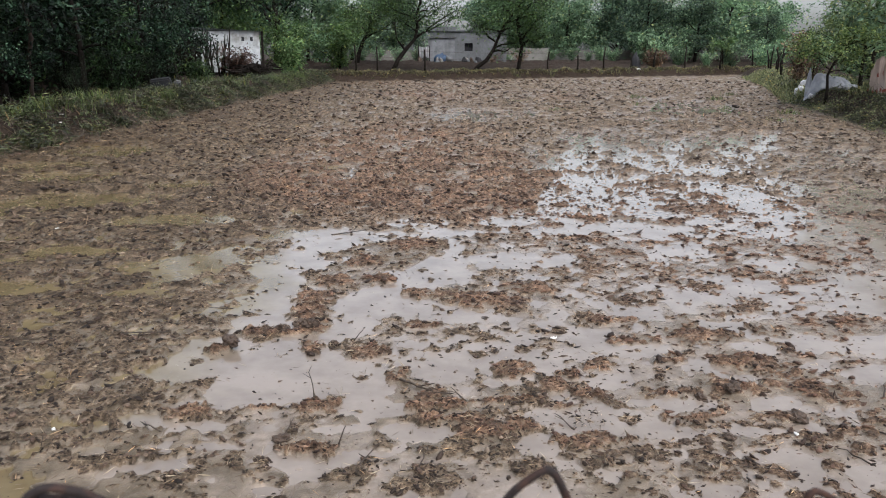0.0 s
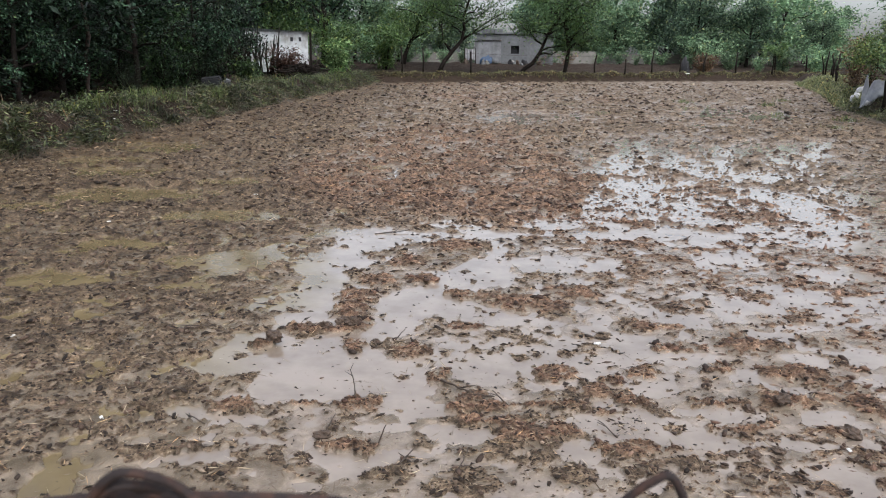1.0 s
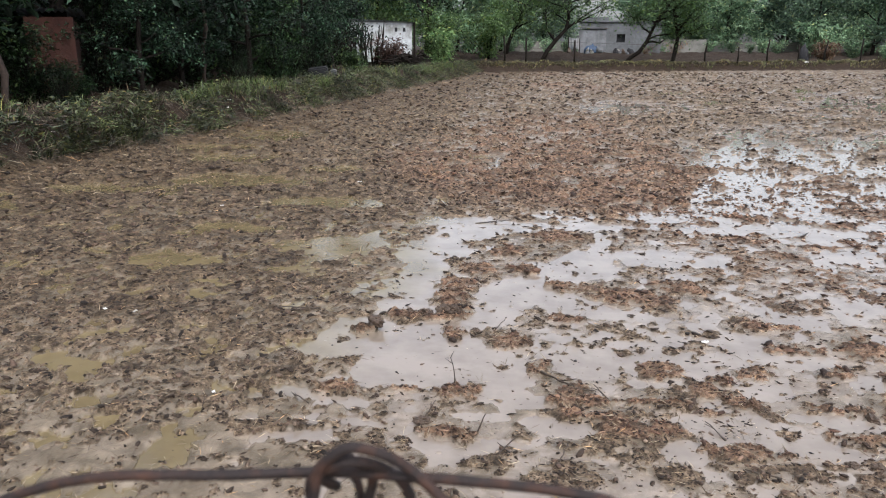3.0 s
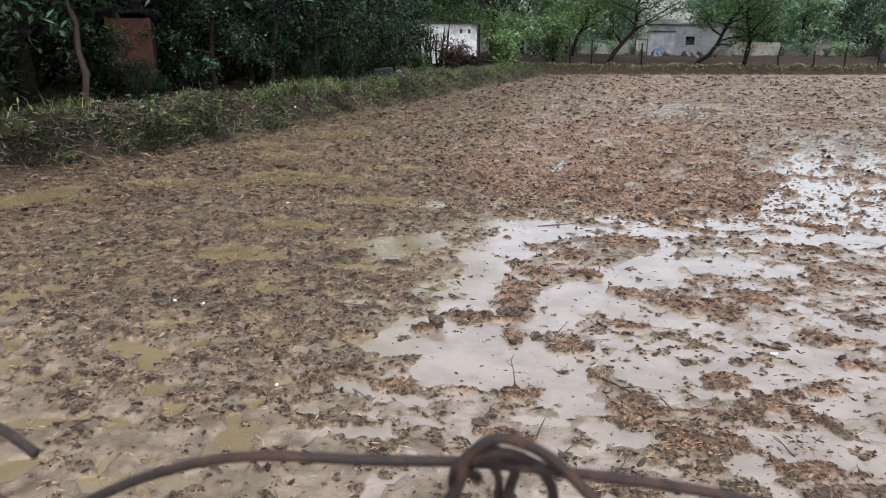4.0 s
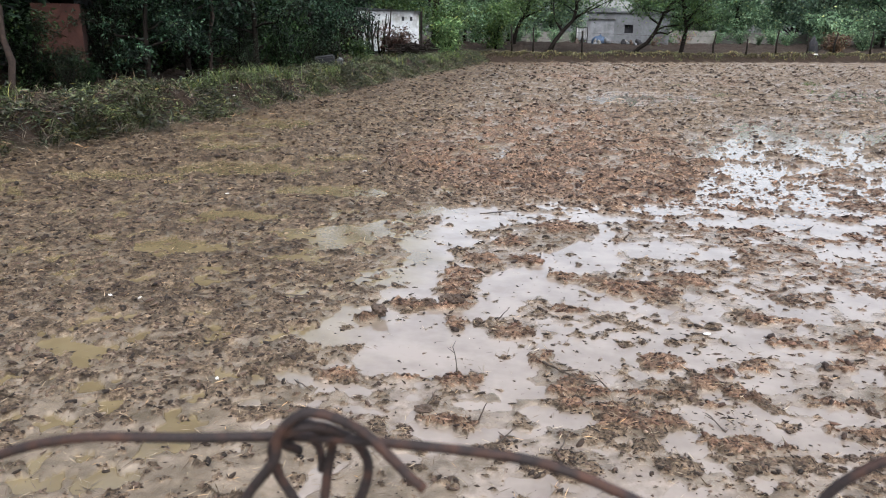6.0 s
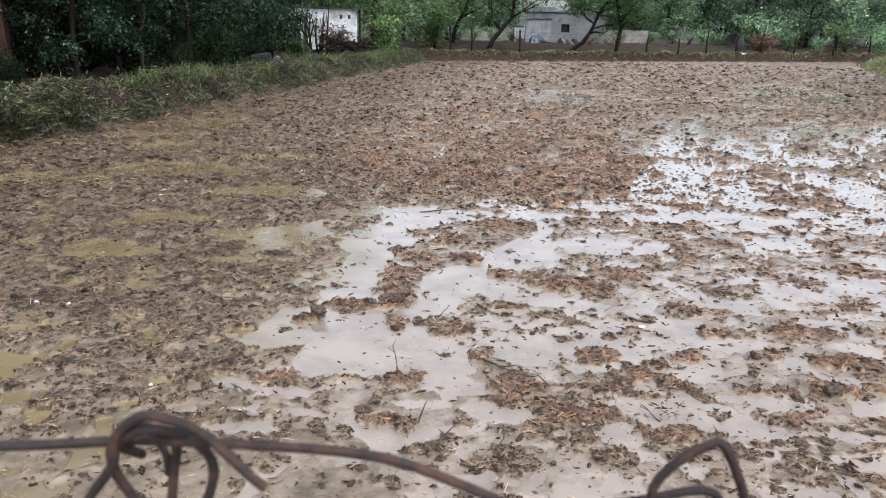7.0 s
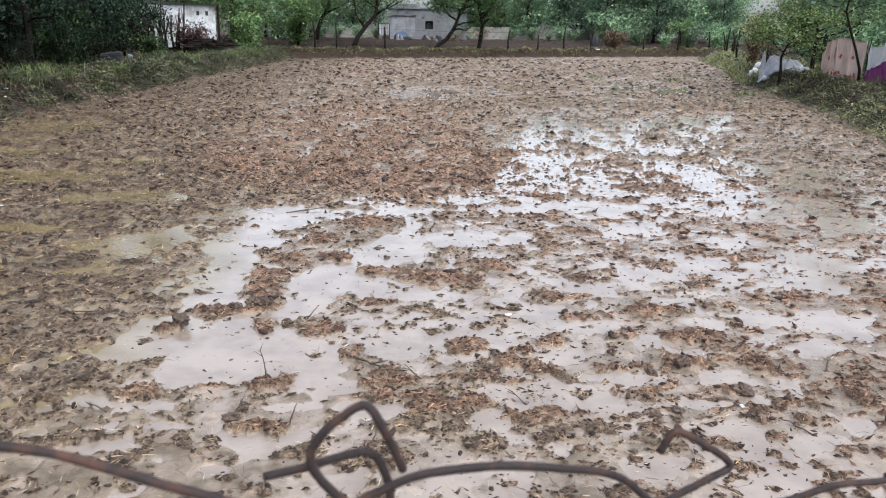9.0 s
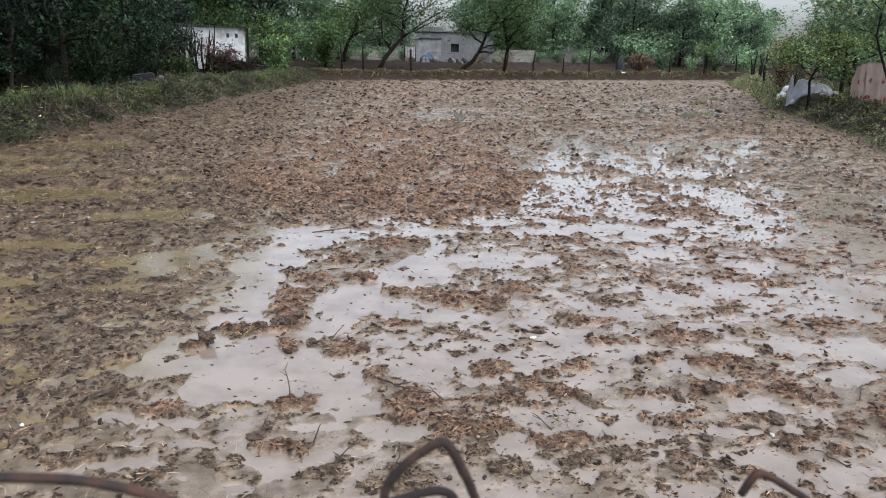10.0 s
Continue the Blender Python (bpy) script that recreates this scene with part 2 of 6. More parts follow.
class Geo:
    """Collects pieces, all of triangles or all of quads, into one mesh."""

    def __init__(self):
        self.v, self.f, self.n = [], [], 0

    def add(self, v, f):
        v, f = np.asarray(v, float), np.asarray(f, int)
        self.v.append(v)
        self.f.append(f + self.n)
        self.n += len(v)
        return self

    def mesh(self, name, mat, shade=False):
        return mesh_from(name, np.concatenate(self.v), np.concatenate(self.f), mat, shade)


def tube(geo, points, radii, sides=7, wobble=0.0):
    """A tapered tube along points, closed at its ends by near-zero rings."""
    p = np.asarray(points, float)
    r = np.broadcast_to(np.asarray(radii, float), (len(p),)).copy()
    d = np.gradient(p, axis=0)
    p = np.concatenate([p[:1], p, p[-1:]])
    d = np.concatenate([d[:1], d, d[-1:]])
    r = np.concatenate([[r[0] * 0.02], r, [r[-1] * 0.02]])
    d /= np.linalg.norm(d, axis=1)[:, None] + 1e-9
    ref = np.where(np.abs(d[:, 2:3]) > 0.9, [[1.0, 0, 0]], [[0, 0, 1.0]])
    s = np.cross(d, ref)
    s /= np.linalg.norm(s, axis=1)[:, None]
    for i in range(1, len(s)):
        k = s[i - 1] - d[i] * np.dot(s[i - 1], d[i])
        if np.linalg.norm(k) > 1e-6:
            s[i] = k / np.linalg.norm(k)
    t = np.cross(d, s)
    a = np.arange(sides) * 2 * np.pi / sides
    rr = r[:, None] * (1 + wobble * rng.uniform(-1, 1, (len(r), sides)))
    v = p[:, None] + rr[..., None] * (np.cos(a)[None, :, None] * s[:, None] + np.sin(a)[None, :, None] * t[:, None])
    i, j = np.meshgrid(np.arange(len(p) - 1), np.arange(sides), indexing="ij")
    k = (j + 1) % sides
    f = np.stack([i * sides + j, i * sides + k, (i + 1) * sides + k, (i + 1) * sides + j], -1).reshape(-1, 4)
    geo.add(v.reshape(-1, 3), f)


def leaves(geo, centres, length, width, droop=0.3, flat=0.5, gen=rng):
    """Folded leaves, a quad of two halves each, at the given places."""
    c = np.asarray(centres, float)
    n = len(c)
    d = gen.normal(size=(n, 3))
    d[:, 2] = d[:, 2] * flat - droop
    d /= np.linalg.norm(d, axis=1)[:, None]
    s = np.cross(d, gen.normal(size=(n, 3)) * [0.5, 0.5, 0.3] + [0, 0, 1])
    s /= np.linalg.norm(s, axis=1)[:, None] + 1e-9
    up = np.cross(s, d)
    ln = length * gen.uniform(0.6, 1.3, (n, 1))
    w = width * gen.uniform(0.6, 1.3, (n, 1))
    v = np.stack([c, c + d * ln * 0.5 + s * w * 0.5 + up * w * 0.15, c + d * ln, c + d * ln * 0.5 - s * w * 0.5 + up * w * 0.15], 1)
    geo.add(v.reshape(-1, 3), np.arange(4 * n).reshape(n, 4))


def blades(geo, roots, height, width, lean=0.6, gen=rng):
    """Grass blades that bend over: two quads each."""
    c = np.asarray(roots, float)
    n = len(c)
    a = gen.uniform(0, 2 * np.pi, n)
    d = np.stack([np.cos(a), np.sin(a), np.zeros(n)], 1)
    s = np.stack([-np.sin(a), np.cos(a), np.zeros(n)], 1) * width * gen.uniform(0.6, 1.4, (n, 1))
    h = height * gen.uniform(0.4, 1.3, (n, 1))
    b = h * lean * gen.uniform(0.2, 1.4, (n, 1))
    z = np.array([[0, 0, 1.0]])
    m = c + z * h * 0.62 + d * b * 0.35
    e = c + z * h * 0.8 + d * b
    v = np.stack([c - s, c + s, m + s * 0.8, m - s * 0.8, e + s * 0.15, e - s * 0.15], 1)
    k = np.arange(n)[:, None] * 6
    f = np.concatenate([k + [0, 1, 2, 3], k + [3, 2, 4, 5]])
    geo.add(v.reshape(-1, 3), f)


def box_bm(size, at=(0, 0, 0), bevel=0.01, turn=None, jitter=0.0):
    bm = bmesh.new()
    bmesh.ops.create_cube(bm, size=1)
    bmesh.ops.scale(bm, vec=size, verts=bm.verts)
    if bevel:
        bmesh.ops.bevel(bm, geom=bm.edges, offset=bevel, segments=2, affect="EDGES")
    if jitter:
        for v in bm.verts:
            v.co += Vector(rng.uniform(-jitter, jitter, 3))
    if turn is not None:
        bmesh.ops.transform(bm, matrix=turn, verts=bm.verts)
    bmesh.ops.translate(bm, vec=at, verts=bm.verts)
    return bm


def part(name, bm, mat, parent, label=""):
    """Link a bmesh, a Geo or a mesh as one mesh object under a thing or a part."""
    if isinstance(bm, Geo):
        me = bm.mesh(name, mat)
    elif isinstance(bm, bpy.types.Mesh):
        me = bm
    else:
        me = bpy.data.meshes.new(name)
        bm.to_mesh(me)
        bm.free()
        me.materials.append(mat)
    ob = new(name, me)
    ob.parent = parent
    if label:
        ob["label"] = label
    return ob


def thing(name, m, label, category, group="", kind=""):
    ob = new(name)
    ob.empty_display_size = 0.2
    ob.matrix_world = m
    return tagged(ob, label, category, group, kind)


# ---- the lie of the land ----
LEFT_Y, LEFT_X = (-40, 0, 6.9, 8.3, 10.5, 14, 18.5, 24, 30, 41, 60), (-13, -8.2, -7.0, -6.66, -6.3, -6.1, -6.0, -5.8, -5.5, -5.1, -4.5)
RIGHT_Y, RIGHT_X = (-40, 0, 10.4, 13.6, 17, 22.5, 31, 46, 60), (4.0, 4.4, 6.9, 8.0, 9.0, 10.4, 13.7, 18.6, 23)

# hollows that hold water: place, half-width, half-depth
POOL = [
    (-0.86, 6.49, 0.5, 0.19), (-0.92, 6.17, 0.23, 0.23), (-1.16, 5.62, 0.26, 0.32), (-1.13, 5.05, 0.15, 0.31), (-1.11, 4.6, 0.14, 0.13), (-1.06, 4.35, 0.14, 0.14), (-1.26, 4.05, 0.17, 0.1),
    (-1.07, 3.82, 0.33, 0.2), (-1.3, 3.65, 0.12, 0.1), (-0.88, 3.5, 0.25, 0.18), (-0.74, 3.34, 0.15, 0.11), (-0.95, 3.33, 0.13, 0.07)]
INNER = [
    (-0.42, 4.69, 0.26, 0.28), (-0.26, 5.13, 0.27, 0.29), (-0.07, 5.43, 0.16, 0.35), (-0.59, 4.28, 0.14, 0.33), (-0.64, 3.77, 0.1, 0.25), (-0.46, 3.51, 0.22, 0.18), (-0.36, 3.9, 0.09, 0.12),
    (-0.51, 3.28, 0.14, 0.1), (-0.26, 3.26, 0.15, 0.08), (-0.06, 3.72, 0.2, 0.21), (0.08, 5.8, 0.08, 0.65), (0.46, 5.63, 0.31, 0.25), (0.81, 5.59, 0.19, 0.18), (0.18, 4.39, 0.2, 0.1),
    (-0.13, 4.02, 0.15, 0.06), (0.17, 3.51, 0.08, 0.05), (-0.18, 3.04, 0.13, 0.08), (-0.48, 3.07, 0.12, 0.04)]
SIDE = [
    (0.71, 4.08, 0.17, 0.13), (0.96, 3.88, 0.17, 0.09), (0.82, 3.96, 0.12, 0.07), (1.21, 3.68, 0.12, 0.08), (1.13, 4.44, 0.14, 0.1), (1.66, 4.75, 0.13, 0.15), (1.56, 3.93, 0.11, 0.09),
    (1.91, 3.98, 0.1, 0.09), (0.46, 3.17, 0.28, 0.12), (0.97, 3.29, 0.27, 0.08), (1.43, 3.26, 0.12, 0.1), (0.7, 3.05, 0.32, 0.07), (1.16, 3.03, 0.18, 0.06), (0.81, 3.51, 0.12, 0.06),
    (0.39, 4.1, 0.12, 0.07), (0.2, 3.96, 0.15, 0.06), (1.43, 3.54, 0.08, 0.05), (0.33, 2.93, 0.13, 0.06), (0.0, 2.82, 0.08, 0.04), (-0.35, 2.89, 0.09, 0.03)]
LOW = [
    (-1.46, 3.24, 0.06, 0.03), (-1.32, 3.15, 0.12, 0.06), (-1.44, 2.9, 0.07, 0.04), (-1.11, 2.79, 0.17, 0.05), (-1.01, 3.11, 0.09, 0.03), (-0.94, 2.94, 0.13, 0.03), (-0.64, 2.84, 0.15, 0.03)]
FAR_SHEET = [
    (1.54, 8.02, 0.37, 0.56), (1.04, 7.32, 0.33, 0.26), (0.59, 7.05, 0.23, 0.19), (1.95, 7.81, 0.22, 0.51), (1.89, 9.0, 0.57, 0.55), (2.96, 11.34, 0.42, 1.0), (2.93, 13.4, 0.5, 1.38),
    (2.11, 11.75, 0.44, 0.8), (1.68, 10.26, 0.29, 0.46), (3.86, 12.9, 0.37, 0.81), (3.7, 10.23, 0.58, 0.37), (3.2, 8.2, 0.28, 0.58), (3.14, 7.33, 0.2, 0.39), (4.32, 11.29, 0.33, 0.26),
    (5.6, 13.51, 0.52, 0.37), (6.29, 14.32, 0.27, 0.42), (4.91, 12.37, 0.26, 0.23), (0.65, 18.4, 0.45, 1.0), (1.45, 19.8, 0.7, 1.1), (5.36, 18.98, 0.89, 0.7)]
FAR_BITS = [
    (7.33, 22.59, 0.72, 2.23), (6.26, 18.91, 0.44, 0.7), (-0.38, 13.24, 0.33, 0.25), (-1.36, 10.26, 0.14, 0.21), (0.07, 6.56, 0.24, 0.15), (0.41, 7.43, 0.22, 0.13), (1.83, 6.59, 0.29, 0.19),
    (1.46, 6.85, 0.3, 0.14), (2.44, 6.88, 0.15, 0.19), (1.02, 6.58, 0.24, 0.11), (1.77, 5.95, 0.18, 0.14), (2.37, 5.5, 0.12, 0.09), (-0.08, 6.98, 0.26, 0.12)]
FAR_SIDE = [
    (4.9, 8.38, 0.25, 0.54), (4.03, 7.56, 0.17, 0.3), (4.14, 7.5, 0.24, 0.26), (3.76, 6.57, 0.18, 0.31), (3.64, 5.9, 0.19, 0.19), (2.84, 4.93, 0.18, 0.2), (2.51, 4.52, 0.2, 0.17),
    (1.54, 4.73, 0.13, 0.11), (2.4, 3.74, 0.03, 0.04), (2.25, 3.85, 0.17, 0.18), (2.04, 3.54, 0.14, 0.11), (1.53, 2.7, 0.08, 0.05), (0.83, 2.57, 0.14, 0.07), (2.85, 6.52, 0.31, 0.14),
    (2.36, 6.65, 0.13, 0.19), (1.82, 4.39, 0.14, 0.05), (1.62, 3.9, 0.11, 0.09), (1.94, 3.93, 0.11, 0.08)]
OCHRE = [
    (-3.75, 8.1, 0.85, 0.42), (-2.5, 7.1, 0.52, 0.26), (-1.86, 5.6, 0.31, 0.27), (-2.87, 4.97, 0.3, 0.17), (-5.21, 12.23, 0.81, 0.67), (-2.13, 2.89, 0.09, 0.06), (-1.92, 2.77, 0.06, 0.1),
    (-1.58, 2.61, 0.08, 0.08), (-2.44, 3.29, 0.25, 0.08), (-3.04, 2.94, 0.11, 0.08), (-2.54, 2.9, 0.05, 0.05), (-1.6, 2.29, 0.07, 0.05), (-1.89, 2.2, 0.07, 0.04), (-1.84, 2.41, 0.04, 0.04),
    (-3.76, 3.64, 0.07, 0.34), (-5.87, 6.41, 0.34, 0.45), (-2.24, 3.43, 0.05, 0.09), (-2.02, 4.92, 0.19, 0.08), (-2.86, 5.99, 0.33, 0.13)]
FAR_BITS += [(4.1, 8.7, 0.4, 0.5), (4.9, 17.4, 0.55, 0.5), (6.9, 20.5, 1.2, 1.0)]
OCHRE += [(-4.6, 9.6, 0.7, 0.4), (-5.4, 10.6, 0.7, 0.45), (-3.0, 9.0, 0.4, 0.25), (-4.9, 7.4, 0.7, 0.25)]
SOAKED = [(1.1, 19.2, 1.6, 2.0), (4.9, 13.2, 1.8, 2.4), (1.45, 5.36, 1.7, 1.4), (0.97, 3.68, 1.25, 0.95), (-0.64, 4.45, 0.8, 1.0), (2.6, 10.17, 1.35, 3.6), (0.6, 2.6, 1.3, 0.5), (3.4, 6.5, 1.2, 2.2), (6.6, 20.5, 1.8, 2.0), (4.6, 8.0, 1.1, 1.6), (6.0, 11.0, 1.6, 2.0)]

# bars of broken clods that part the water
BARS = [
    (-0.62, 5.61, 0.17, 0.14), (-0.28, 6.12, 0.22, 0.17), (-0.84, 4.82, 0.14, 0.12), (-0.84, 4.56, 0.11, 0.19), (-0.78, 4.25, 0.08, 0.13), (-0.86, 4.18, 0.07, 0.05), (-0.7, 5.13, 0.18, 0.12),
    (-0.48, 5.22, 0.14, 0.12), (-1.04, 4.19, 0.11, 0.07), (-1.24, 3.93, 0.06, 0.05), (-0.72, 3.96, 0.05, 0.1), (-0.15, 4.88, 0.14, 0.11), (0.24, 4.68, 0.23, 0.15), (0.57, 4.96, 0.2, 0.11),
    (-0.16, 4.3, 0.12, 0.07), (-0.41, 3.9, 0.1, 0.1), (-0.28, 3.56, 0.05, 0.09), (-0.09, 3.38, 0.1, 0.05), (-0.62, 3.27, 0.11, 0.07), (-0.85, 3.24, 0.08, 0.03), (-1.15, 3.23, 0.1, 0.06)]
SIDE_BARS = [
    (-0.03, 3.15, 0.13, 0.06), (0.08, 3.04, 0.1, 0.09), (0.25, 3.08, 0.08, 0.06), (-0.06, 3.28, 0.18, 0.04), (0.26, 3.3, 0.15, 0.03), (0.43, 3.49, 0.09, 0.07), (0.62, 3.39, 0.12, 0.07),
    (0.29, 3.67, 0.1, 0.08), (0.73, 3.69, 0.1, 0.07), (0.98, 4.04, 0.12, 0.08), (1.0, 3.38, 0.1, 0.05), (1.27, 3.41, 0.12, 0.07), (1.44, 3.73, 0.16, 0.11), (1.59, 3.45, 0.13, 0.12),
    (1.38, 3.14, 0.05, 0.05), (0.55, 2.94, 0.15, 0.05), (1.02, 3.16, 0.16, 0.03), (0.49, 3.25, 0.1, 0.03), (1.3, 4.08, 0.18, 0.08), (0.91, 4.33, 0.16, 0.08), (0.55, 3.64, 0.08, 0.05),
    (1.06, 3.76, 0.08, 0.05), (-0.61, 2.91, 0.13, 0.04)]


def hollow(x, y, blobs):
    """1 in the middle of the nearest hollow, 0 at its rim, down to -1 away from all."""
    p = np.full(np.shape(x), -1.0)
    for bx, by, rx, ry in blobs:
        p = np.maximum(p, 1 - np.sqrt(((x - bx) / rx) ** 2 + ((y - by) / ry) ** 2))
    return p


def bank_edges(x, y):
    """How far (x, y) lies outside the field's left, far and right edges."""
    wob = 0.18 * perlin(x * 0.5, y * 0.5)
    left = np.interp(y, LEFT_Y, LEFT_X) - x + wob
    right = x - np.interp(y, RIGHT_Y, RIGHT_X) + wob
    far = (y - (43.0 + 0.42 * x)) * 0.92 + wob
    return left, far, right


def lumps(x, y, cell, accept, salt):
    """Scattered rounded lumps, one at most to a cell; accept is the share of cells that hold one."""
    wx = x + 0.30 * cell * perlin(x / cell * 1.3 + salt, y / cell * 1.3)
    wy = y + 0.30 * cell * perlin(x / cell * 1.3, y / cell * 1.3 - salt)
    xi, yi = np.floor(wx / cell).astype(int), np.floor(wy / cell).astype(int)
    top = np.zeros(np.shape(x))
    for dx in (-1, 0, 1):
        for dy in (-1, 0, 1):
            h = PERM[(PERM[(xi + dx + salt) & 255] + yi + dy) & 255]
            r1, r2, r3, r4 = (PERM[(h + k) & 255] / 255.0 for k in (11, 57, 101, 173))
            px, py = (xi + dx + 0.1 + 0.8 * r1) * cell, (yi + dy + 0.1 + 0.8 * r2) * cell
            rad = cell * (0.28 + 0.38 * r3)
            d = ((wx - px) / (rad * 1.25)) ** 2 + ((wy - py) / rad) ** 2
            top = np.maximum(top, np.where(r4 < accept, np.sqrt(np.clip(1 - d, 0, 1)) * rad, 0))
    return top


def land(x, y):
    """Height of the ground, and its clod, red and turf weights."""
    x, y = np.asarray(x, float), np.asarray(y, float)
    left, far, right = bank_edges(x, y)
    rough = fbm(x * 1.3, y * 1.3, 4)
    # field: slick silt, hollows with water, islands of broken lumps
    # broken up only where the plough went, ahead; trodden and plain at the field's near side
    till = smooth(1.45, 1.9, y) * smooth(1.08, 0.98, np.abs(x + 0.1) / (y + 0.05 + 1e-6 * (y > 0)).clip(0.3))
    k = np.clip(y / 5, 0.5, 2.0)
    wx = x + k * (0.055 * fbm(x * 3.1, y * 3.1, 2, 0.6) + 0.030 * till * fbm(x * 13, y * 13, 3, 0.75))
    wy = y + k * (0.055 * fbm(x * 2.7 + 40, y * 2.7, 2, 0.6) + 0.030 * till * fbm(x * 13 + 7, y * 13, 3, 0.75))
    broken = till * fbm(x * 4.0, y * 3.4, 3, 0.65)
    near_p = np.maximum.reduce([hollow(wx, wy, POOL) + 0.12, hollow(wx, wy, INNER) - 0.02 + 0.30 * broken, hollow(wx, wy, SIDE) - 0.10 + 0.45 * broken, hollow(wx, wy, LOW) + 0.3 * broken])
    far_p = np.maximum.reduce([hollow(wx, wy, FAR_SHEET) + 0.55 + 1.0 * broken, hollow(wx, wy, FAR_BITS) + 0.48 + 0.85 * broken, hollow(wx, wy, FAR_SIDE) + 0.05 + 0.26 * smooth(4.2, 6, y) + 0.6 * broken])
    ochre = hollow(wx, wy, OCHRE)
    p = np.maximum.reduce([near_p, far_p, ochre - 0.02 + 0.34 * smooth(4.4, 5.4, y) + 0.45 * broken])
    bar = smooth(-0.22, 0.32, np.maximum(hollow(wx, wy, BARS), hollow(wx, wy, SIDE_BARS)) + 0.42 * till * fbm(x * 9, y * 9 + 4, 2, 0.6))
    p = p - 0.9 * bar
    soak = smooth(-0.25, 0.5, hollow(wx, wy, SOAKED))
    west = smooth(-1.0, -1.7, x + 0.12 * (y - 4)) * smooth(2.2, 3.6, y)
    beyond = smooth(6.2, 7.6, y) * (1 - 0.75 * soak)
    isle = 0.40 * fbm(x * 1.4 + 8, y * 1.2, 2) + till * (0.55 * fbm(x * 4.5 + 3, y * 4.5, 2, 0.6) + 0.35 * fbm(x * 15, y * 15 + 9, 2, 0.6))
    open_water = smooth(-0.15, 0.20, p)
    base = 0.0060 - 0.0040 * soak + 0.006 * fbm(x * 1.1, y * 1.1, 3) + 0.005 * isle + 0.012 * beyond + 0.004 * west + 0.010 * smooth(4.4, 3.4, y) * smooth(-0.8, -1.4, x)
    base = base + 0.006 * bar - 0.006 * soak * smooth(5.5, 7.5, y)
    base = base * (1 - smooth(-0.30, 0.15, p)) - 0.009 * smooth(-0.2, 0.3, p)
    share = np.clip(0.22 + 0.50 * bar + 0.60 * isle + 0.31 * west + 0.30 * beyond - 0.06 * soak - 0.55 * open_water * (1 - 0.35 * smooth(6, 8, y)) - 0.10 * smooth(3.2, 2.4, y) + 0.18 * smooth(-2.5, -0.2, left), 0.02, 0.97)
    share = share * till * (1 - 0.9 * smooth(-0.35, 0.1, ochre + 0.3 * broken) * smooth(3, 5.5, y))
    fine = smooth(14, 7, y)
    l1 = lumps(x, y, 0.26, share * 0.9, 5) * smooth(5, 10, y)
    l2 = lumps(x, y, 0.13, share * 0.8, 31) * (0.45 + 0.55 * smooth(3.5, 8, y))
    l3 = lumps(x, y, 0.065, share * 0.95, 77) * fine
    l4 = lumps(x, y, 0.034, share * 1.1, 131) * fine
    n1 = fbm(x * 24, y * 24, 3, 0.7) * (0.35 + 0.65 * fine)
    heap = np.maximum.reduce([l1 * (0.30 + 0.16 * smooth(9, 16, y)), l2 * (0.16 + 0.26 * smooth(5, 10, y)), l3 * 0.30, l4 * 0.50])
    n1 = n1 * till
    mass = smooth(0.38, 0.72, share)
    z = base + mass * (0.003 + 0.007 * np.abs(n1) * till) + heap * np.clip(1 + 0.7 * n1, 0.3, 2) + 0.0012 * n1 + 0.0040 * till * (1 - open_water) * fbm(x * 9 + 2, y * 9, 3, 0.65) * (0.5 + 0.9 * smooth(-0.6, -1.4, x))
    away = smooth(7, 13, y)
    clod = np.clip(np.maximum(smooth(0, 1, (heap - 0.0010 - 0.005 * away) / (0.0030 + 0.012 * away)) * 0.9, 0.62 * mass * (1 - 0.4 * away)), 0, 1)
    clod = clod * till + 0.30 * (1 - till)
    red = 0.8 * smooth(0.0, 0.6, 0.36 + 0.9 * perlin(x * 0.22 + 1.7, y * 0.16 + 2.2) - 0.7 * smooth(1.0, 3.5, np.abs(x - 0.6) - 0.10 * y) - 0.45 * smooth(9, 17, y) + 0.6 * bar)
    # banks
    hl = (0.50 + 0.09 * rough) * smooth(-0.12, 0.75, left) - 0.14 * smooth(1.15, 1.8, left) + 0.2 * smooth(3, 8, left)
    hr = (0.46 + 0.08 * rough) * smooth(-0.1, 1.1, right) + 0.10 * smooth(2, 8, right)
    crest = np.exp(-((far - 0.65) / 0.42) ** 2)
    hf = (0.55 + 0.09 * rough) * crest + smooth(0.7, 1.6, far) * (0.28 + 0.62 * smooth(1, 12, far) + 0.03 * rough)
    turf = np.maximum.reduce([smooth(-0.05, 0.3, left), smooth(-0.05, 0.3, right), smooth(-0.35, -0.05, far)])
    bank = np.maximum.reduce([hl, hr, hf])
    edge = smooth(-0.15, 0.25, np.maximum.reduce([left, far, right]))
    near = smooth(1.7, 0.9, y)
    z = z * (1 - edge) * (1 - near) + bank * (1 + 0.10 * rough * edge) + 0.03 * near + 0.03 * edge * till * fbm(x * 9, y * 9, 3)
    film = smooth(0.0075, 0.0005, z) * (1 - clod)
    rim = smooth(-0.6, -0.1, np.maximum.reduce([left, far, right]))
    # weight of the painted grove shade, strongest by the left bank
    grove_shade = np.maximum(smooth(-5.0, -0.6, left + 1.0 * rough), 0.62 * smooth(-0.9, -2.4, x + 0.10 * (y - 4) + 0.9 * rough) * smooth(24, 14, y) * smooth(3.0, 4.6, y))
    return z, np.maximum(clod * (1 - edge), 0.5 * rim), red, turf, film, grove_shade


def height(x, y):
    return land(np.atleast_1d(np.asarray(x, float)), np.atleast_1d(np.asarray(y, float)))[0]


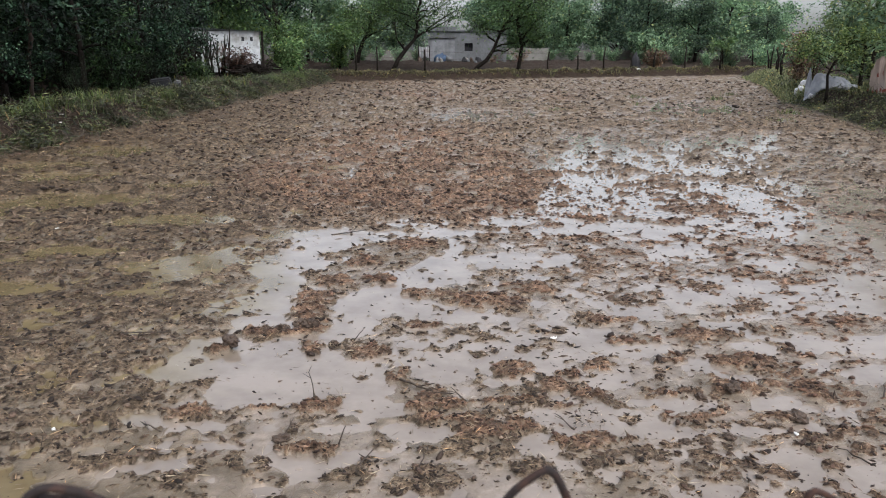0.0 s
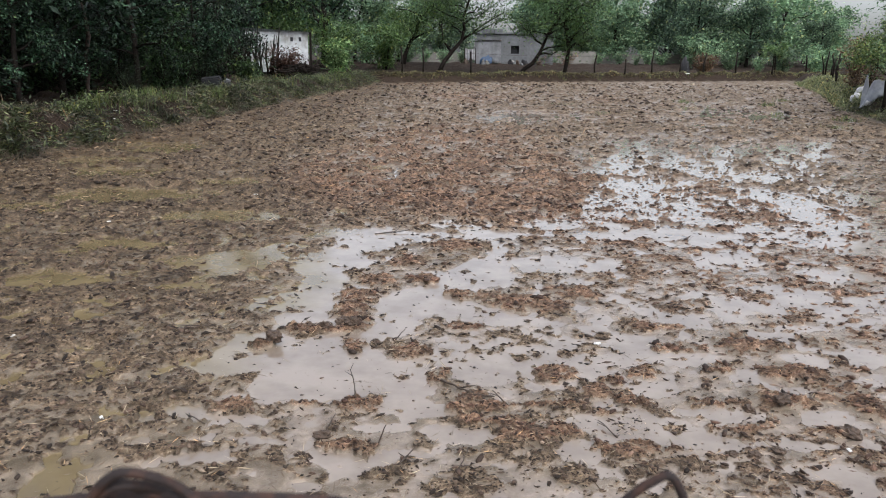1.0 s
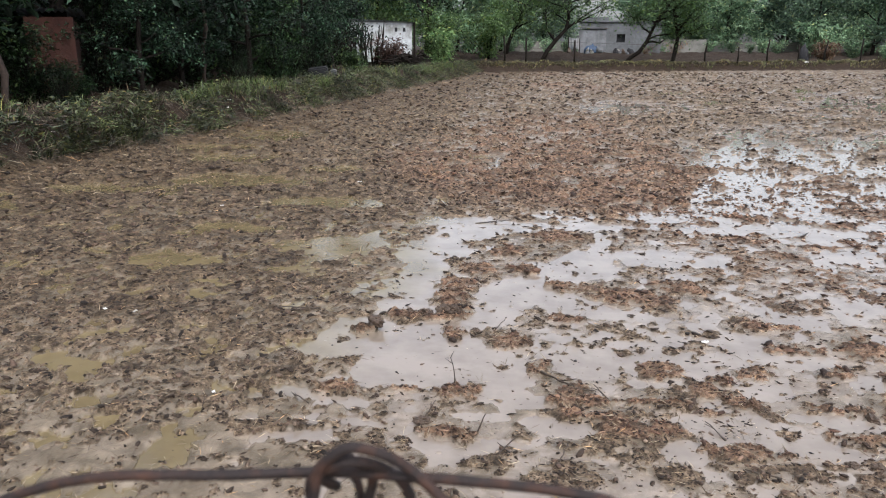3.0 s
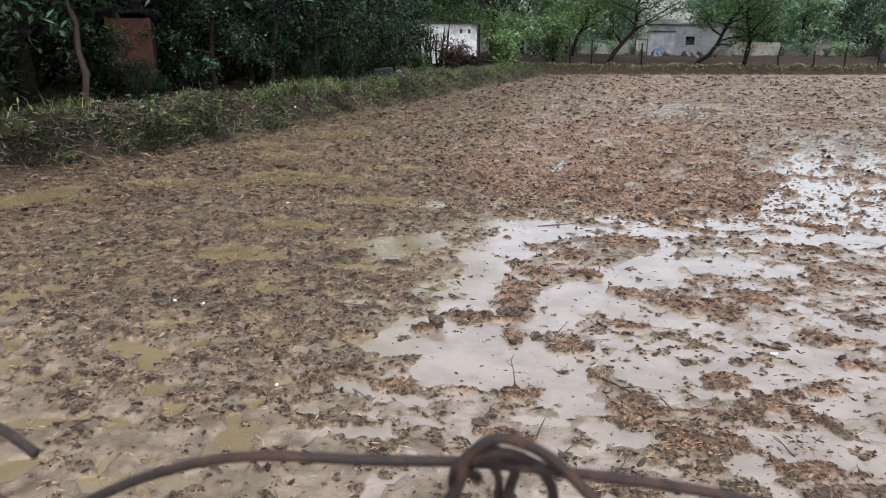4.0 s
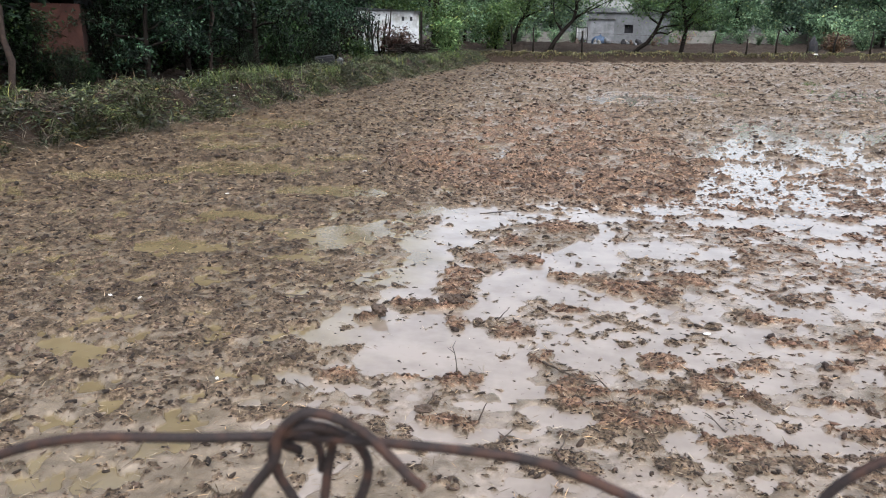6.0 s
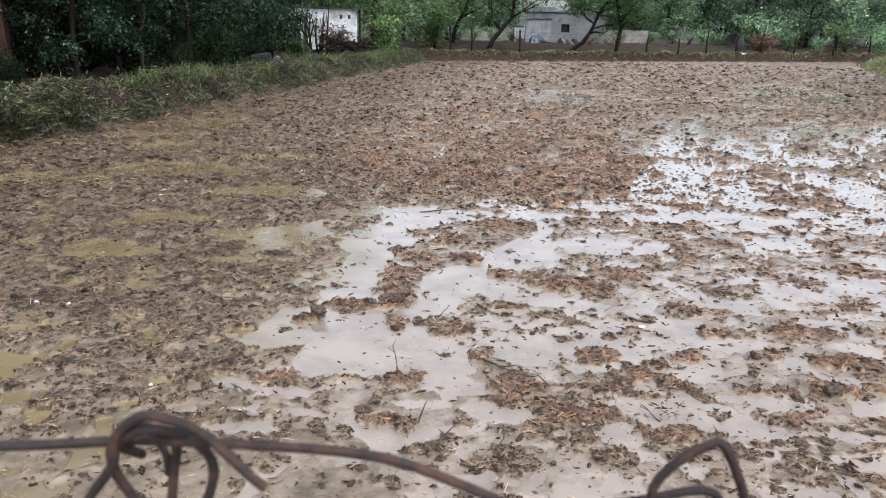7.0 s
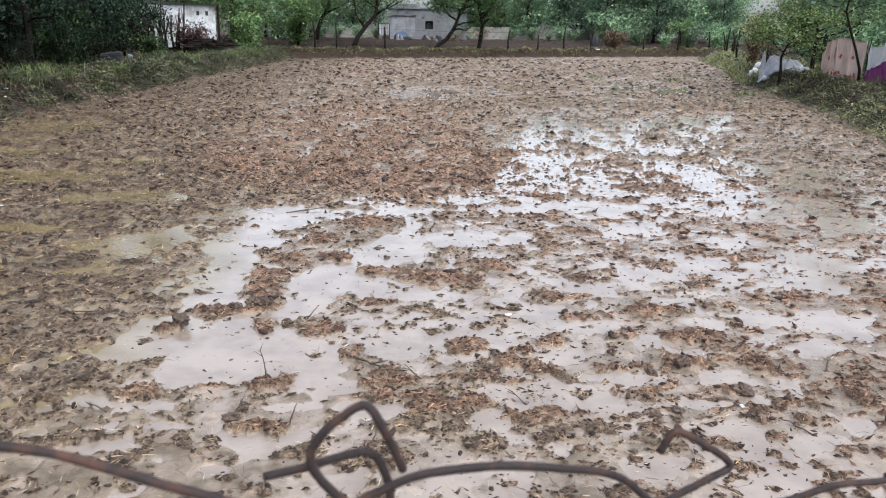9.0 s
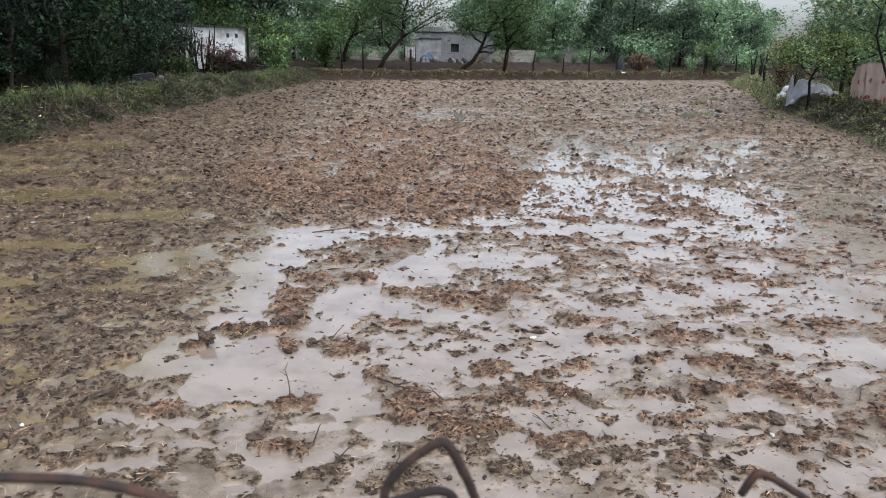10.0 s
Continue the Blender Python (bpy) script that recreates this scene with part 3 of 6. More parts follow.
def lay_ground():
    """One sheet from underfoot to the horizon, finest on the field ahead."""
    cx, cy = -0.1, 0.1
    ang = np.concatenate([np.linspace(-47, 38, 610), np.linspace(39, 312, 80)[1:-1]])
    rad = np.concatenate([[0.02, 0.5, 1.0, 1.4], np.geomspace(1.75, 7, 321)[:-1], np.geomspace(7, 38, 250), np.linspace(38.3, 58, 50), np.geomspace(59, 120, 20), np.geomspace(140, 3500, 14)])
    a, r = np.meshgrid(np.radians(ang), rad, indexing="ij")
    x, y = cx + np.sin(a) * r, cy + np.cos(a) * r
    z, clod, red, turf, film, grove_shade = land(x, y)
    na, nr = a.shape
    i, j = np.meshgrid(np.arange(na), np.arange(nr - 1), indexing="ij")
    k = (i + 1) % na
    f = np.stack([i * nr + j, i * nr + j + 1, k * nr + j + 1, k * nr + j], -1).reshape(-1, 4)
    me = mesh_from("ground", np.stack([x, y, z], -1).reshape(-1, 3), f, MUD, True)
    for key, w in (("clod", clod), ("red", red), ("turf", turf), ("film", film), ("grove_shade", grove_shade)):
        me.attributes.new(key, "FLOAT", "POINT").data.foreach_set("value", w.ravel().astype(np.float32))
    return tagged(new("ground", me), "wet ploughed brown mud field with clods and grassy earth banks", "ground", kind="structure")


ground = lay_ground()
pool = bmesh.new()
for corner in ((-9, 1.2), (6, 1.2), (26, 56), (-8, 42)):
    pool.verts.new((*corner, 0))
pool.faces.new(pool.verts)
water = part("water", pool, WATER, None)
tagged(water, "shallow silty brown rainwater standing in the field", "puddle", kind="structure")


# ---- trees and shrubs ----
def grow(seed, height_, trunk_r, spread, limbs, lean=(0.0, 0.0), first=0.3, path=None, forks=()):
    """Trunk and limbs as one mesh, and the places where the foliage hangs."""
    g = np.random.default_rng(seed)
    geo, tips = Geo(), []
    n = 8
    if path is None:
        t = np.linspace(0, 1, n)
        line = np.stack([lean[0] * t ** 1.4 + g.normal(0, 0.05, n) * t * height_ * 0.3, lean[1] * t ** 1.4 + g.normal(0, 0.05, n) * t * height_ * 0.3, t * height_ * 0.75], 1)
        line[0, 2] = -0.15
    else:
        line = np.asarray(path, float)
        n = len(line)
    rad = np.linspace(trunk_r, trunk_r * 0.35, n)
    rad[0] *= 1.35
    tube(geo, line, rad, 8, 0.12)
    for fork in forks:
        fk = np.asarray(fork, float)
        tube(geo, fk, np.linspace(trunk_r * 0.55, trunk_r * 0.2, len(fk)), 7, 0.12)
        tips += list(fk[1:])
    for k in range(limbs):
        f = first + (1 - first) * (k + g.uniform(0, 1)) / limbs
        at = np.array([np.interp(f, np.linspace(0, 1, n), line[:, c]) for c in range(3)])
        a = k * 2.4 + g.uniform(-0.5, 0.5)
        ln = spread * g.uniform(0.6, 1.1) * (1.1 - 0.35 * f)
        m = 6
        s = np.linspace(0, 1, m)
        bend = g.normal(0, 0.10, (m, 3)) * ln * s[:, None]
        rise = g.uniform(0.25, 0.8)
        limb = at + np.stack([np.cos(a) * ln * s, np.sin(a) * ln * s, rise * ln * s * (1 - 0.35 * s)], 1) + bend
        r0 = trunk_r * (0.55 - 0.25 * f)
        tube(geo, limb, np.linspace(r0, r0 * 0.2, m), 5, 0.1)
        tips += [limb[-1], limb[-2], limb[-3]]
        for q in range(3):
            u = g.uniform(0.35, 0.95)
            st = np.array([np.interp(u, s, limb[:, c]) for c in range(3)])
            dr = g.normal(size=3) * [1, 1, 0.6] + [0, 0, 0.25]
            e = st + dr / np.linalg.norm(dr) * ln * g.uniform(0.25, 0.5)
            tube(geo, [st, (st + e) / 2 + g.normal(0, 0.05, 3), e], [r0 * 0.3, r0 * 0.2, r0 * 0.08], 4)
            tips += [e, (st + e) / 2]
    return geo, np.array(tips)


def crown_of(seed, tips, count, clump, length, width, mat, name="crown", droop=0.3, squash=0.7):
    g = np.random.default_rng(seed + 100)
    w = g.gamma(1.2, 1, len(tips))
    pick = g.choice(len(tips), count, p=w / w.sum())
    size = clump * g.uniform(0.45, 1.25, len(tips))[pick]
    c = tips[pick] + g.normal(size=(count, 3)) * size[:, None] * [0.6, 0.6, 0.6 * squash]
    geo = Geo()
    leaves(geo, c, length, width, droop, 0.6, g)
    return geo.mesh(name, mat)


def tree(name, seed, m, label, height_, trunk_r, spread, limbs, count, clump, length, width, mat, lean=(0, 0), first=0.3, path=None, group="", category="tree", droop=0.3, forks=()):
    ob = thing(name, m, label, category, group)
    geo, tips = grow(seed, height_, trunk_r, spread, limbs, lean, first, path, forks)
    part("trunk", geo.mesh("trunk", BARK, True), BARK, ob)
    part("crown", crown_of(seed, tips, count, clump, length, width, mat, droop=droop), mat, ob)
    return ob


def shrub(name, seed, m, label, wide, tall, stems, count, length, width, mat, group="", droop=0.2, category="shrub", bare=1):
    g = np.random.default_rng(seed)
    ob = thing(name, m, label, category, group)
    geo, tips = Geo(), []
    for k in range(stems):
        a, f = g.uniform(0, 2 * np.pi), g.uniform(0.25, 1)
        top = np.array([np.cos(a) * wide * 0.5 * f, np.sin(a) * wide * 0.5 * f, tall * g.uniform(0.5, 1.0)])
        s = np.linspace(0, 1, 5)[:, None]
        line = s ** 1.3 * top * [1, 1, 0] + s * top * [0, 0, 1] + g.normal(0, 0.04, (5, 3)) * s
        line[0, 2] = -0.1
        tube(geo, line, np.linspace(0.018, 0.005, 5) * (0.6 + tall / 3), 4)
        tips += list(line[bare:]) + [line[-1]]
    part("stem", geo.mesh("stem", BARK, True), BARK, ob)
    part("foliage", crown_of(seed, np.array(tips), count, 0.20 * min(wide, tall) + 0.06, length, width, mat, "foliage", droop), mat, ob)
    return ob


def stand(x, y, turn=0.0, size=1.0, sink=0.03):
    return pose(x, y, float(height(x, y)[0]) - sink, 0, 0, turn) @ Matrix.Diagonal((size, size, size, 1))


def put_copy(ob, x, y, turn, size):
    m = pose(x, y, float(height(x, y)[0]) - 0.03, 0, 0, turn)
    c = copy_thing(ob, m)
    c.scale = (size, size, size)
    return c


g0 = np.random.default_rng(21)

# the dark grove behind the left bank
GROVE = "tall dark broad-leaved tree in the grove behind the bank"
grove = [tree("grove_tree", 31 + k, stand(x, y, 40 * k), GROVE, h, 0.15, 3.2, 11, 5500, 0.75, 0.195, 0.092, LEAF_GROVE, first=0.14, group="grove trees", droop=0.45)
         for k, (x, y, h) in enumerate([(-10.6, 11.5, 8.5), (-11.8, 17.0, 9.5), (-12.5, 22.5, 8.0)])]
for k, (x, y) in enumerate([(-12.5, 6.5), (-14.5, 12.0), (-10.5, 14.6), (-15.0, 19.0), (-11.0, 20.5), (-13.5, 27.0), (-16.0, 24.0), (-14.0, 32.0), (-18.0, 31.0), (-17.5, 8.0), (-19.0, 14.0), (-16.5, 36.5), (-20.0, 38.0), (-14.2, 41.0)]):
    put_copy(grove[k % 3], x, y, g0.uniform(0, 360), g0.uniform(0.85, 1.2))

UNDER = "dense dark-green shrub under the grove trees"
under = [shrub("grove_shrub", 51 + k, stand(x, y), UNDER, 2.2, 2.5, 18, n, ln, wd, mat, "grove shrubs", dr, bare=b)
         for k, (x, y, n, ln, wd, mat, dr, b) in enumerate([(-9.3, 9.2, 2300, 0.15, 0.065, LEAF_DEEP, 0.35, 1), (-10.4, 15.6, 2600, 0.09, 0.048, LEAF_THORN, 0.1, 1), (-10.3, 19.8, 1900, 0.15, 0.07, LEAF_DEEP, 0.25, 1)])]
spots = [(-10.4, 7.6), (-10.9, 11.6), (-11.0, 17.2), (-11.2, 19.4), (-10.4, 22.2), (-10.0, 24.2), (-11.2, 25.4), (-9.6, 26.2), (-11.0, 27.4), (-10.6, 29.6), (-12.0, 30.8), (-11.8, 33.4),
         (-12.6, 9.6), (-13.6, 14.6), (-12.6, 18.8), (-14.6, 22.0), (-13.4, 25.0), (-15.0, 28.6), (-16.5, 17.0), (-17.5, 21.5), (-17.0, 11.0), (-11.8, 6.4), (-13.6, 35.6)]
for k, (x, y) in enumerate(spots):
    put_copy(under[k % 3], x, y, g0.uniform(0, 360), g0.uniform(0.8, 1.35))

put_copy(under[1], -9.25, 12.75, 30, 0.30)
put_copy(under[0], -10.1, 12.7, 200, 0.6)

for k, (x, y, s) in enumerate([(-9.2, 16.9, 0.5), (-9.3, 20.9, 0.55), (-9.4, 25.6, 0.55), (-9.9, 29.4, 0.6), (-9.0, 14.9, 0.42)]):
    put_copy(grove[k % 3], x, y, 75 * k, s)

for k, (x, y, s) in enumerate([(-8.7, 19.2, 0.4), (-8.8, 21.4, 0.55), (-8.9, 23.2, 0.5), (-9.0, 25.2, 0.55), (-9.2, 27.4, 0.6)]):
    put_copy(under[(k + 1) % 3], x, y, 110 * k, s)

# the tallest crowns, at the back of the grove
for k, (x, y, s) in enumerate([(-17.0, 13.0, 1.5), (-14.8, 21.0, 1.5), (-15.2, 29.0, 1.5), (-16.0, 37.5, 1.55), (-13.8, 43.5, 1.55), (-9.8, 50.0, 1.5)]):
    put_copy(grove[k % 3], x, y, 65 * k, s)

# added dark backing, so the gaps between shrubs look deeply shaded
THICKET = "near-black backing foliage standing in for shade deep in the grove"
thicket = shrub("thicket", 58, stand(-13.0, 9.0), THICKET, 2.6, 2.6, 16, 2100, 0.20, 0.10, LEAF_SHADED, "thicket in the grove")
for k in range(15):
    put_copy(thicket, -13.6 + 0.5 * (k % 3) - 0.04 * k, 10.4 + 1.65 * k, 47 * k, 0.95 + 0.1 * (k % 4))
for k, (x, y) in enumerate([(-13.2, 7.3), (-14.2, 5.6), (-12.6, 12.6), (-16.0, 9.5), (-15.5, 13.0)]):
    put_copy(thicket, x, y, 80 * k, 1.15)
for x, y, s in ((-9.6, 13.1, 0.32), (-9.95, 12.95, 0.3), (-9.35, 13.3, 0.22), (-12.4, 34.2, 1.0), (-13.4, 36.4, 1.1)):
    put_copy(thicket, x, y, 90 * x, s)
put_copy(grove[1], -11.15, 33.6, 40, 0.8)
put_copy(under[2], -11.3, 32.6, 40, 0.9)

# the tree line beyond the far bank
LINE = "green small-leaved tree in the far tree line"
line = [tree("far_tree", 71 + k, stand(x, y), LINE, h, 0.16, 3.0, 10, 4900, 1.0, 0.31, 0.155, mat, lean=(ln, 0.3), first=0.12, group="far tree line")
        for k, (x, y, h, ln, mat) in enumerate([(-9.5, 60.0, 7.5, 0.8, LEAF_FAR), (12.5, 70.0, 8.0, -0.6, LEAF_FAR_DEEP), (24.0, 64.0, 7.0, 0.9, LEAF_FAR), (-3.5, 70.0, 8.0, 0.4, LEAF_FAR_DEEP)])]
rows = [(-16, 58), (-13, 66), (-6.5, 64), (5.5, 78), (8.5, 73), (16.5, 68), (19.5, 72), (21, 62), (24.5, 69), (36.5, 59), (40, 64), (38, 72), (24, 77), (14, 79), (-7, 82), (-10, 78), (34, 52), (20, 84),
        (11.5, 66.5), (17.5, 63.5)]
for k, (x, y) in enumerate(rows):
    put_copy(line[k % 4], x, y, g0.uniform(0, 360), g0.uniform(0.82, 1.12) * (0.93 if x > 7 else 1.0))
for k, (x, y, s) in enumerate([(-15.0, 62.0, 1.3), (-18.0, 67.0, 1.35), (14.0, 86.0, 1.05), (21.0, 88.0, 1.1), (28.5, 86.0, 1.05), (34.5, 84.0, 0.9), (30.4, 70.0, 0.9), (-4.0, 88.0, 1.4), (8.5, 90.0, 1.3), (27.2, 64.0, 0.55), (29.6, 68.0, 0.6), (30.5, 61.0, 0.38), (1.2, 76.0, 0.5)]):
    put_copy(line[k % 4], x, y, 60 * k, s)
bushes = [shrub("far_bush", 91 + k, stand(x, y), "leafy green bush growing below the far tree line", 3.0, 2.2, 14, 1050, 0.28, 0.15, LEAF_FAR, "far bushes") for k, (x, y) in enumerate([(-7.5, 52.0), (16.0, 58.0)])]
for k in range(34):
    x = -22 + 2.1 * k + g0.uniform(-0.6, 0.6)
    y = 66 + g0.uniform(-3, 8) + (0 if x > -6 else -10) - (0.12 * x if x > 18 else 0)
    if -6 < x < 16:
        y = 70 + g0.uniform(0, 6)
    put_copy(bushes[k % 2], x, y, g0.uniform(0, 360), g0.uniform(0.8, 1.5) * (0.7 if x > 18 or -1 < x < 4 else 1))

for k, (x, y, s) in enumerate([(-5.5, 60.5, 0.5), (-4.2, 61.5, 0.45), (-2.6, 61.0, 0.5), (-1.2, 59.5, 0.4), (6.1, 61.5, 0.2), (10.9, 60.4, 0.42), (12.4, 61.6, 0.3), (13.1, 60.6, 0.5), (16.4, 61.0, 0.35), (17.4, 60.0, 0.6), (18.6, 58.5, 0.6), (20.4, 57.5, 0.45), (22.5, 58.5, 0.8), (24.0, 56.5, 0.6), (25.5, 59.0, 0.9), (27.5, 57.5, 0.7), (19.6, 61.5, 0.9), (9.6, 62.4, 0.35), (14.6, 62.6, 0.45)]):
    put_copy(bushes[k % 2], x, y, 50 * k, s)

for k, (x, y, s) in enumerate([(-18.5, 5.0, 1.6), (-19.5, 9.0, 1.8), (-20.5, 13.0, 1.8), (-21.0, 17.0, 1.9), (-21.5, 21.5, 1.9), (-21.0, 26.0, 1.8), (-20.0, 31.0, 1.8), (-17.5, 33.5, 1.4)]):
    put_copy(under[k % 3], x, y, 50 * k, s)

# three dark leaning trees on the far bank
BANKTREE = "dark leaning acacia with bare forked trunk on the far bank"
for k, (x, path, forks) in enumerate([(-2.5, [(0, 0, -0.3), (0.45, 0, 0.7), (1.0, 0, 1.4), (1.5, 0.1, 1.95), (1.65, 0.1, 2.6), (1.6, 0.2, 3.3), (1.9, 0.2, 4.2), (2.3, 0.2, 5.0)], [[(1.5, 0.1, 1.95), (2.1, 0, 2.4), (2.9, 0, 2.95), (4.0, 0, 3.6)], [(0.9, 0, 1.3), (0.4, 0.1, 2.0), (0.3, 0.1, 2.9)]]),
                               (2.2, [(0, 0, -0.3), (0.6, 0, 0.45), (1.1, 0, 0.8), (1.5, 0, 1.4), (1.75, 0, 2.0), (2.1, 0, 2.8), (2.7, 0.1, 3.5), (3.2, 0.1, 4.3)], [[(1.4, 0, 1.3), (1.8, 0, 1.4), (2.2, 0, 1.3), (2.5, 0, 1.5)]]),
                               (5.2, [(0, 0, -0.3), (0.1, 0, 0.5), (0.2, 0, 1.1), (0.25, 0, 1.7), (0.1, 0, 2.3), (-0.05, 0, 3.1), (0.1, 0, 4.0), (0.0, 0, 4.8)], [[(0.2, 0, 1.55), (0.65, 0, 2.0), (1.0, 0, 1.8), (1.5, 0, 2.2)], [(0.2, 0, 1.8), (0.6, 0, 2.6), (1.3, 0, 3.3)]])]):
    tree("bank_tree", 111 + k, stand(x, 46.8 + 0.35 * k), BANKTREE, 6.5, 0.14, 3.1, 11, 6800, 0.85, 0.17, 0.07, LEAF_MID, first=0.45, path=path, group="leaning trees", forks=forks)


# ---- grass and litter on the banks ----
def bank_cover():
    g = np.random.default_rng(5)
    grass, weeds, pale, straw, crest = Geo(), Geo(), Geo(), Geo(), Geo()

    def strip(side, n, y0, y1, d0, d1, power=1.6):
        y = y0 + (g.uniform(0, 1, n) ** power) * (y1 - y0)
        d = g.uniform(d0, d1, n)
        x = np.interp(y, LEFT_Y, LEFT_X) - d if side < 0 else np.interp(y, RIGHT_Y, RIGHT_X) + d
        return x, y

    def lay(x, y, keep, up=0.0):
        x, y = x[keep], y[keep]
        return np.stack([x, y, height(x, y) - 0.02 + up * g.uniform(0, 1, len(x))], 1)

    for side, n, y0, y1 in ((-1, 34000, 5.5, 42), (1, 18000, 8.5, 46)):
        x, y = strip(side, n, y0, y1, 0.0, 1.25 if side < 0 else 3.0)
        blades(grass, lay(x, y, fbm(x * 1.0, y * 1.0, 3) > (0.10 + 0.15 * smooth(13, 9, y) if side < 0 else 0.1)), 0.17, 0.008, 2.5, g)
        x, y = strip(side, n if side < 0 else 2 * n, y0, y1, 0.0, 1.35 if side < 0 else 2.6)
        leaves(weeds if side < 0 else pale, lay(x, y, fbm(x * 0.9 + 30, y * 0.9, 3) > (0.12 + 0.2 * smooth(13, 9, y) if side < 0 else -0.5), 0.10), 0.085 if side < 0 else 0.062, 0.042 if side < 0 else 0.03, 0.0, 0.4, g)
        if side < 0:
            x, y = strip(side, 30000, 5.2, 42, -0.05, 1.3, 1.35)
            leaves(weeds, lay(x, y, fbm(x * 1.3 + 90, y * 1.3, 3) > 0.04 + 0.16 * smooth(13, 9, y), 0.18), 0.11, 0.030, 0.25, 0.6, g)
        x, y = strip(side, n if side < 0 else n // 3, y0, y1, -0.15, 1.2)
        leaves(straw, lay(x, y, fbm(x * 1.2 + 70, y * 1.2, 3) > -0.35, 0.12), 0.24, 0.009, 0.25, 0.45, g)
    for side, count, y0, y1, wide in ((-1, 420, 6.0, 42, 1.25), (1, 160, 9.0, 40, 2.6)):
        cx, cy = strip(side, count, y0, y1, 0.1, wide, 1.2)
        size = g.uniform(0.10, 0.24, count)
        pick = np.repeat(np.arange(count), 34)
        a, f = g.uniform(0, 2 * np.pi, len(pick)), np.sqrt(g.uniform(0, 1, len(pick)))
        x, y = cx[pick] + np.cos(a) * f * size[pick], cy[pick] + np.sin(a) * f * size[pick]
        up = (1 - f ** 2) * size[pick] * g.uniform(0.4, 1.3, len(pick))
        leaves(weeds, np.stack([x, y, height(x, y) + up], 1), 0.10, 0.027, 0.3, 0.6, g)
    x, y = strip(1, 9000, 22, 46, -0.2, 2.6, 1.0)
    keep = fbm(x * 0.8 + 5, y * 0.8, 3) > -0.1
    blades(pale, lay(x, y, keep), 0.24, 0.014, 1.6, g)
    leaves(pale, lay(x, y, ~keep, 0.1), 0.13, 0.06, 0.0, 0.35, g)
    n = 14000
    x = g.uniform(-6, 24, n)
    y = 43.0 + 0.42 * x + g.uniform(0.15, 1.4, n)
    keep = fbm(x * 0.9, y * 0.9, 3) > 0.30
    blades(pale, lay(x, y, keep), 0.12, 0.012, 1.6, g)
    blades(crest, lay(x, y, ~keep & (y > 43.30 + 0.42 * x)), 0.11, 0.018, 2.0, g)
    for name, geo, mat, label in (("bank_grass", grass, GRASS, "bent green grass on the wet earth banks"),
                                  ("bank_weeds", weeds, LEAF_BANK, "low broad-leaved green weeds creeping over the banks"),
                                  ("side_bank_weeds", pale, LEAF_WEED, "pale grass and creeping weeds over the side and far banks"),
                                  ("crest_grass", crest, CREST, "short withered grass along the top of the far bank"),
                                  ("bank_straw", straw, BANK_STRAW, "cut straw and dead stems strewn over the banks")):
        tagged(new(name, geo.mesh(name, mat)), label, "vegetation", kind="stuff")


bank_cover()


def tussock(x, y, seed, tall, count, spread):
    g = np.random.default_rng(seed)
    geo = Geo()
    c = np.stack([g.normal(0, spread, count), g.normal(0, spread, count), np.zeros(count)], 1)
    blades(geo, c, tall, 0.0035, 1.1, g)
    m = np.array(stand(x, y))
    tussocks.add(geo.v[0] + m[:3, 3], geo.f[0])


GRASS_FRESH = leafy("fresh_grass", (0.035, 0.058, 0.014), (0.075, 0.115, 0.030), (0.17, 0.20, 0.07))
tussocks = Geo()
for k, (x, y, tall, count, spread) in enumerate([(-8.05, 9.55, 0.36, 220, 0.22), (-8.4, 9.2, 0.30, 160, 0.25), (-7.0, 16.0, 0.35, 300, 0.3), (-6.9, 25.0, 0.4, 300, 0.4), (-6.6, 30.0, 0.4, 260, 0.4), (10.2, 15.2, 0.3, 260, 0.3), (11.3, 19.4, 0.35, 260, 0.3)]):
    tussock(x, y, 300 + k, tall, count, spread)
gt = np.random.default_rng(77)
for k in range(20):
    y = 13.0 + 27 * gt.uniform() ** 1.3
    x = float(np.interp(y, LEFT_Y, LEFT_X)) - gt.uniform(0.45, 1.15)
    tussock(x, y, 340 + k, gt.uniform(0.16, 0.36), 90, gt.uniform(0.12, 0.26))
tagged(new("bank_tussocks", tussocks.mesh("bank_tussocks", GRASS_FRESH)), "tall fresh green grass tussocks on top of the banks", "grass", kind="stuff")


# ---- crumbs, straw and sticks on the mud ----
def spread(g, n, near=2.0, far=44.0):
    """Places ahead over the field, thinning out with the distance."""
    r = (near ** -0.55 + g.uniform(0, 1, n) * (far ** -0.55 - near ** -0.55)) ** (-1 / 0.55)
    a = np.radians(g.uniform(-46, 37, n))
    return r, -0.1 + np.sin(a) * r, 0.2 + np.cos(a) * r


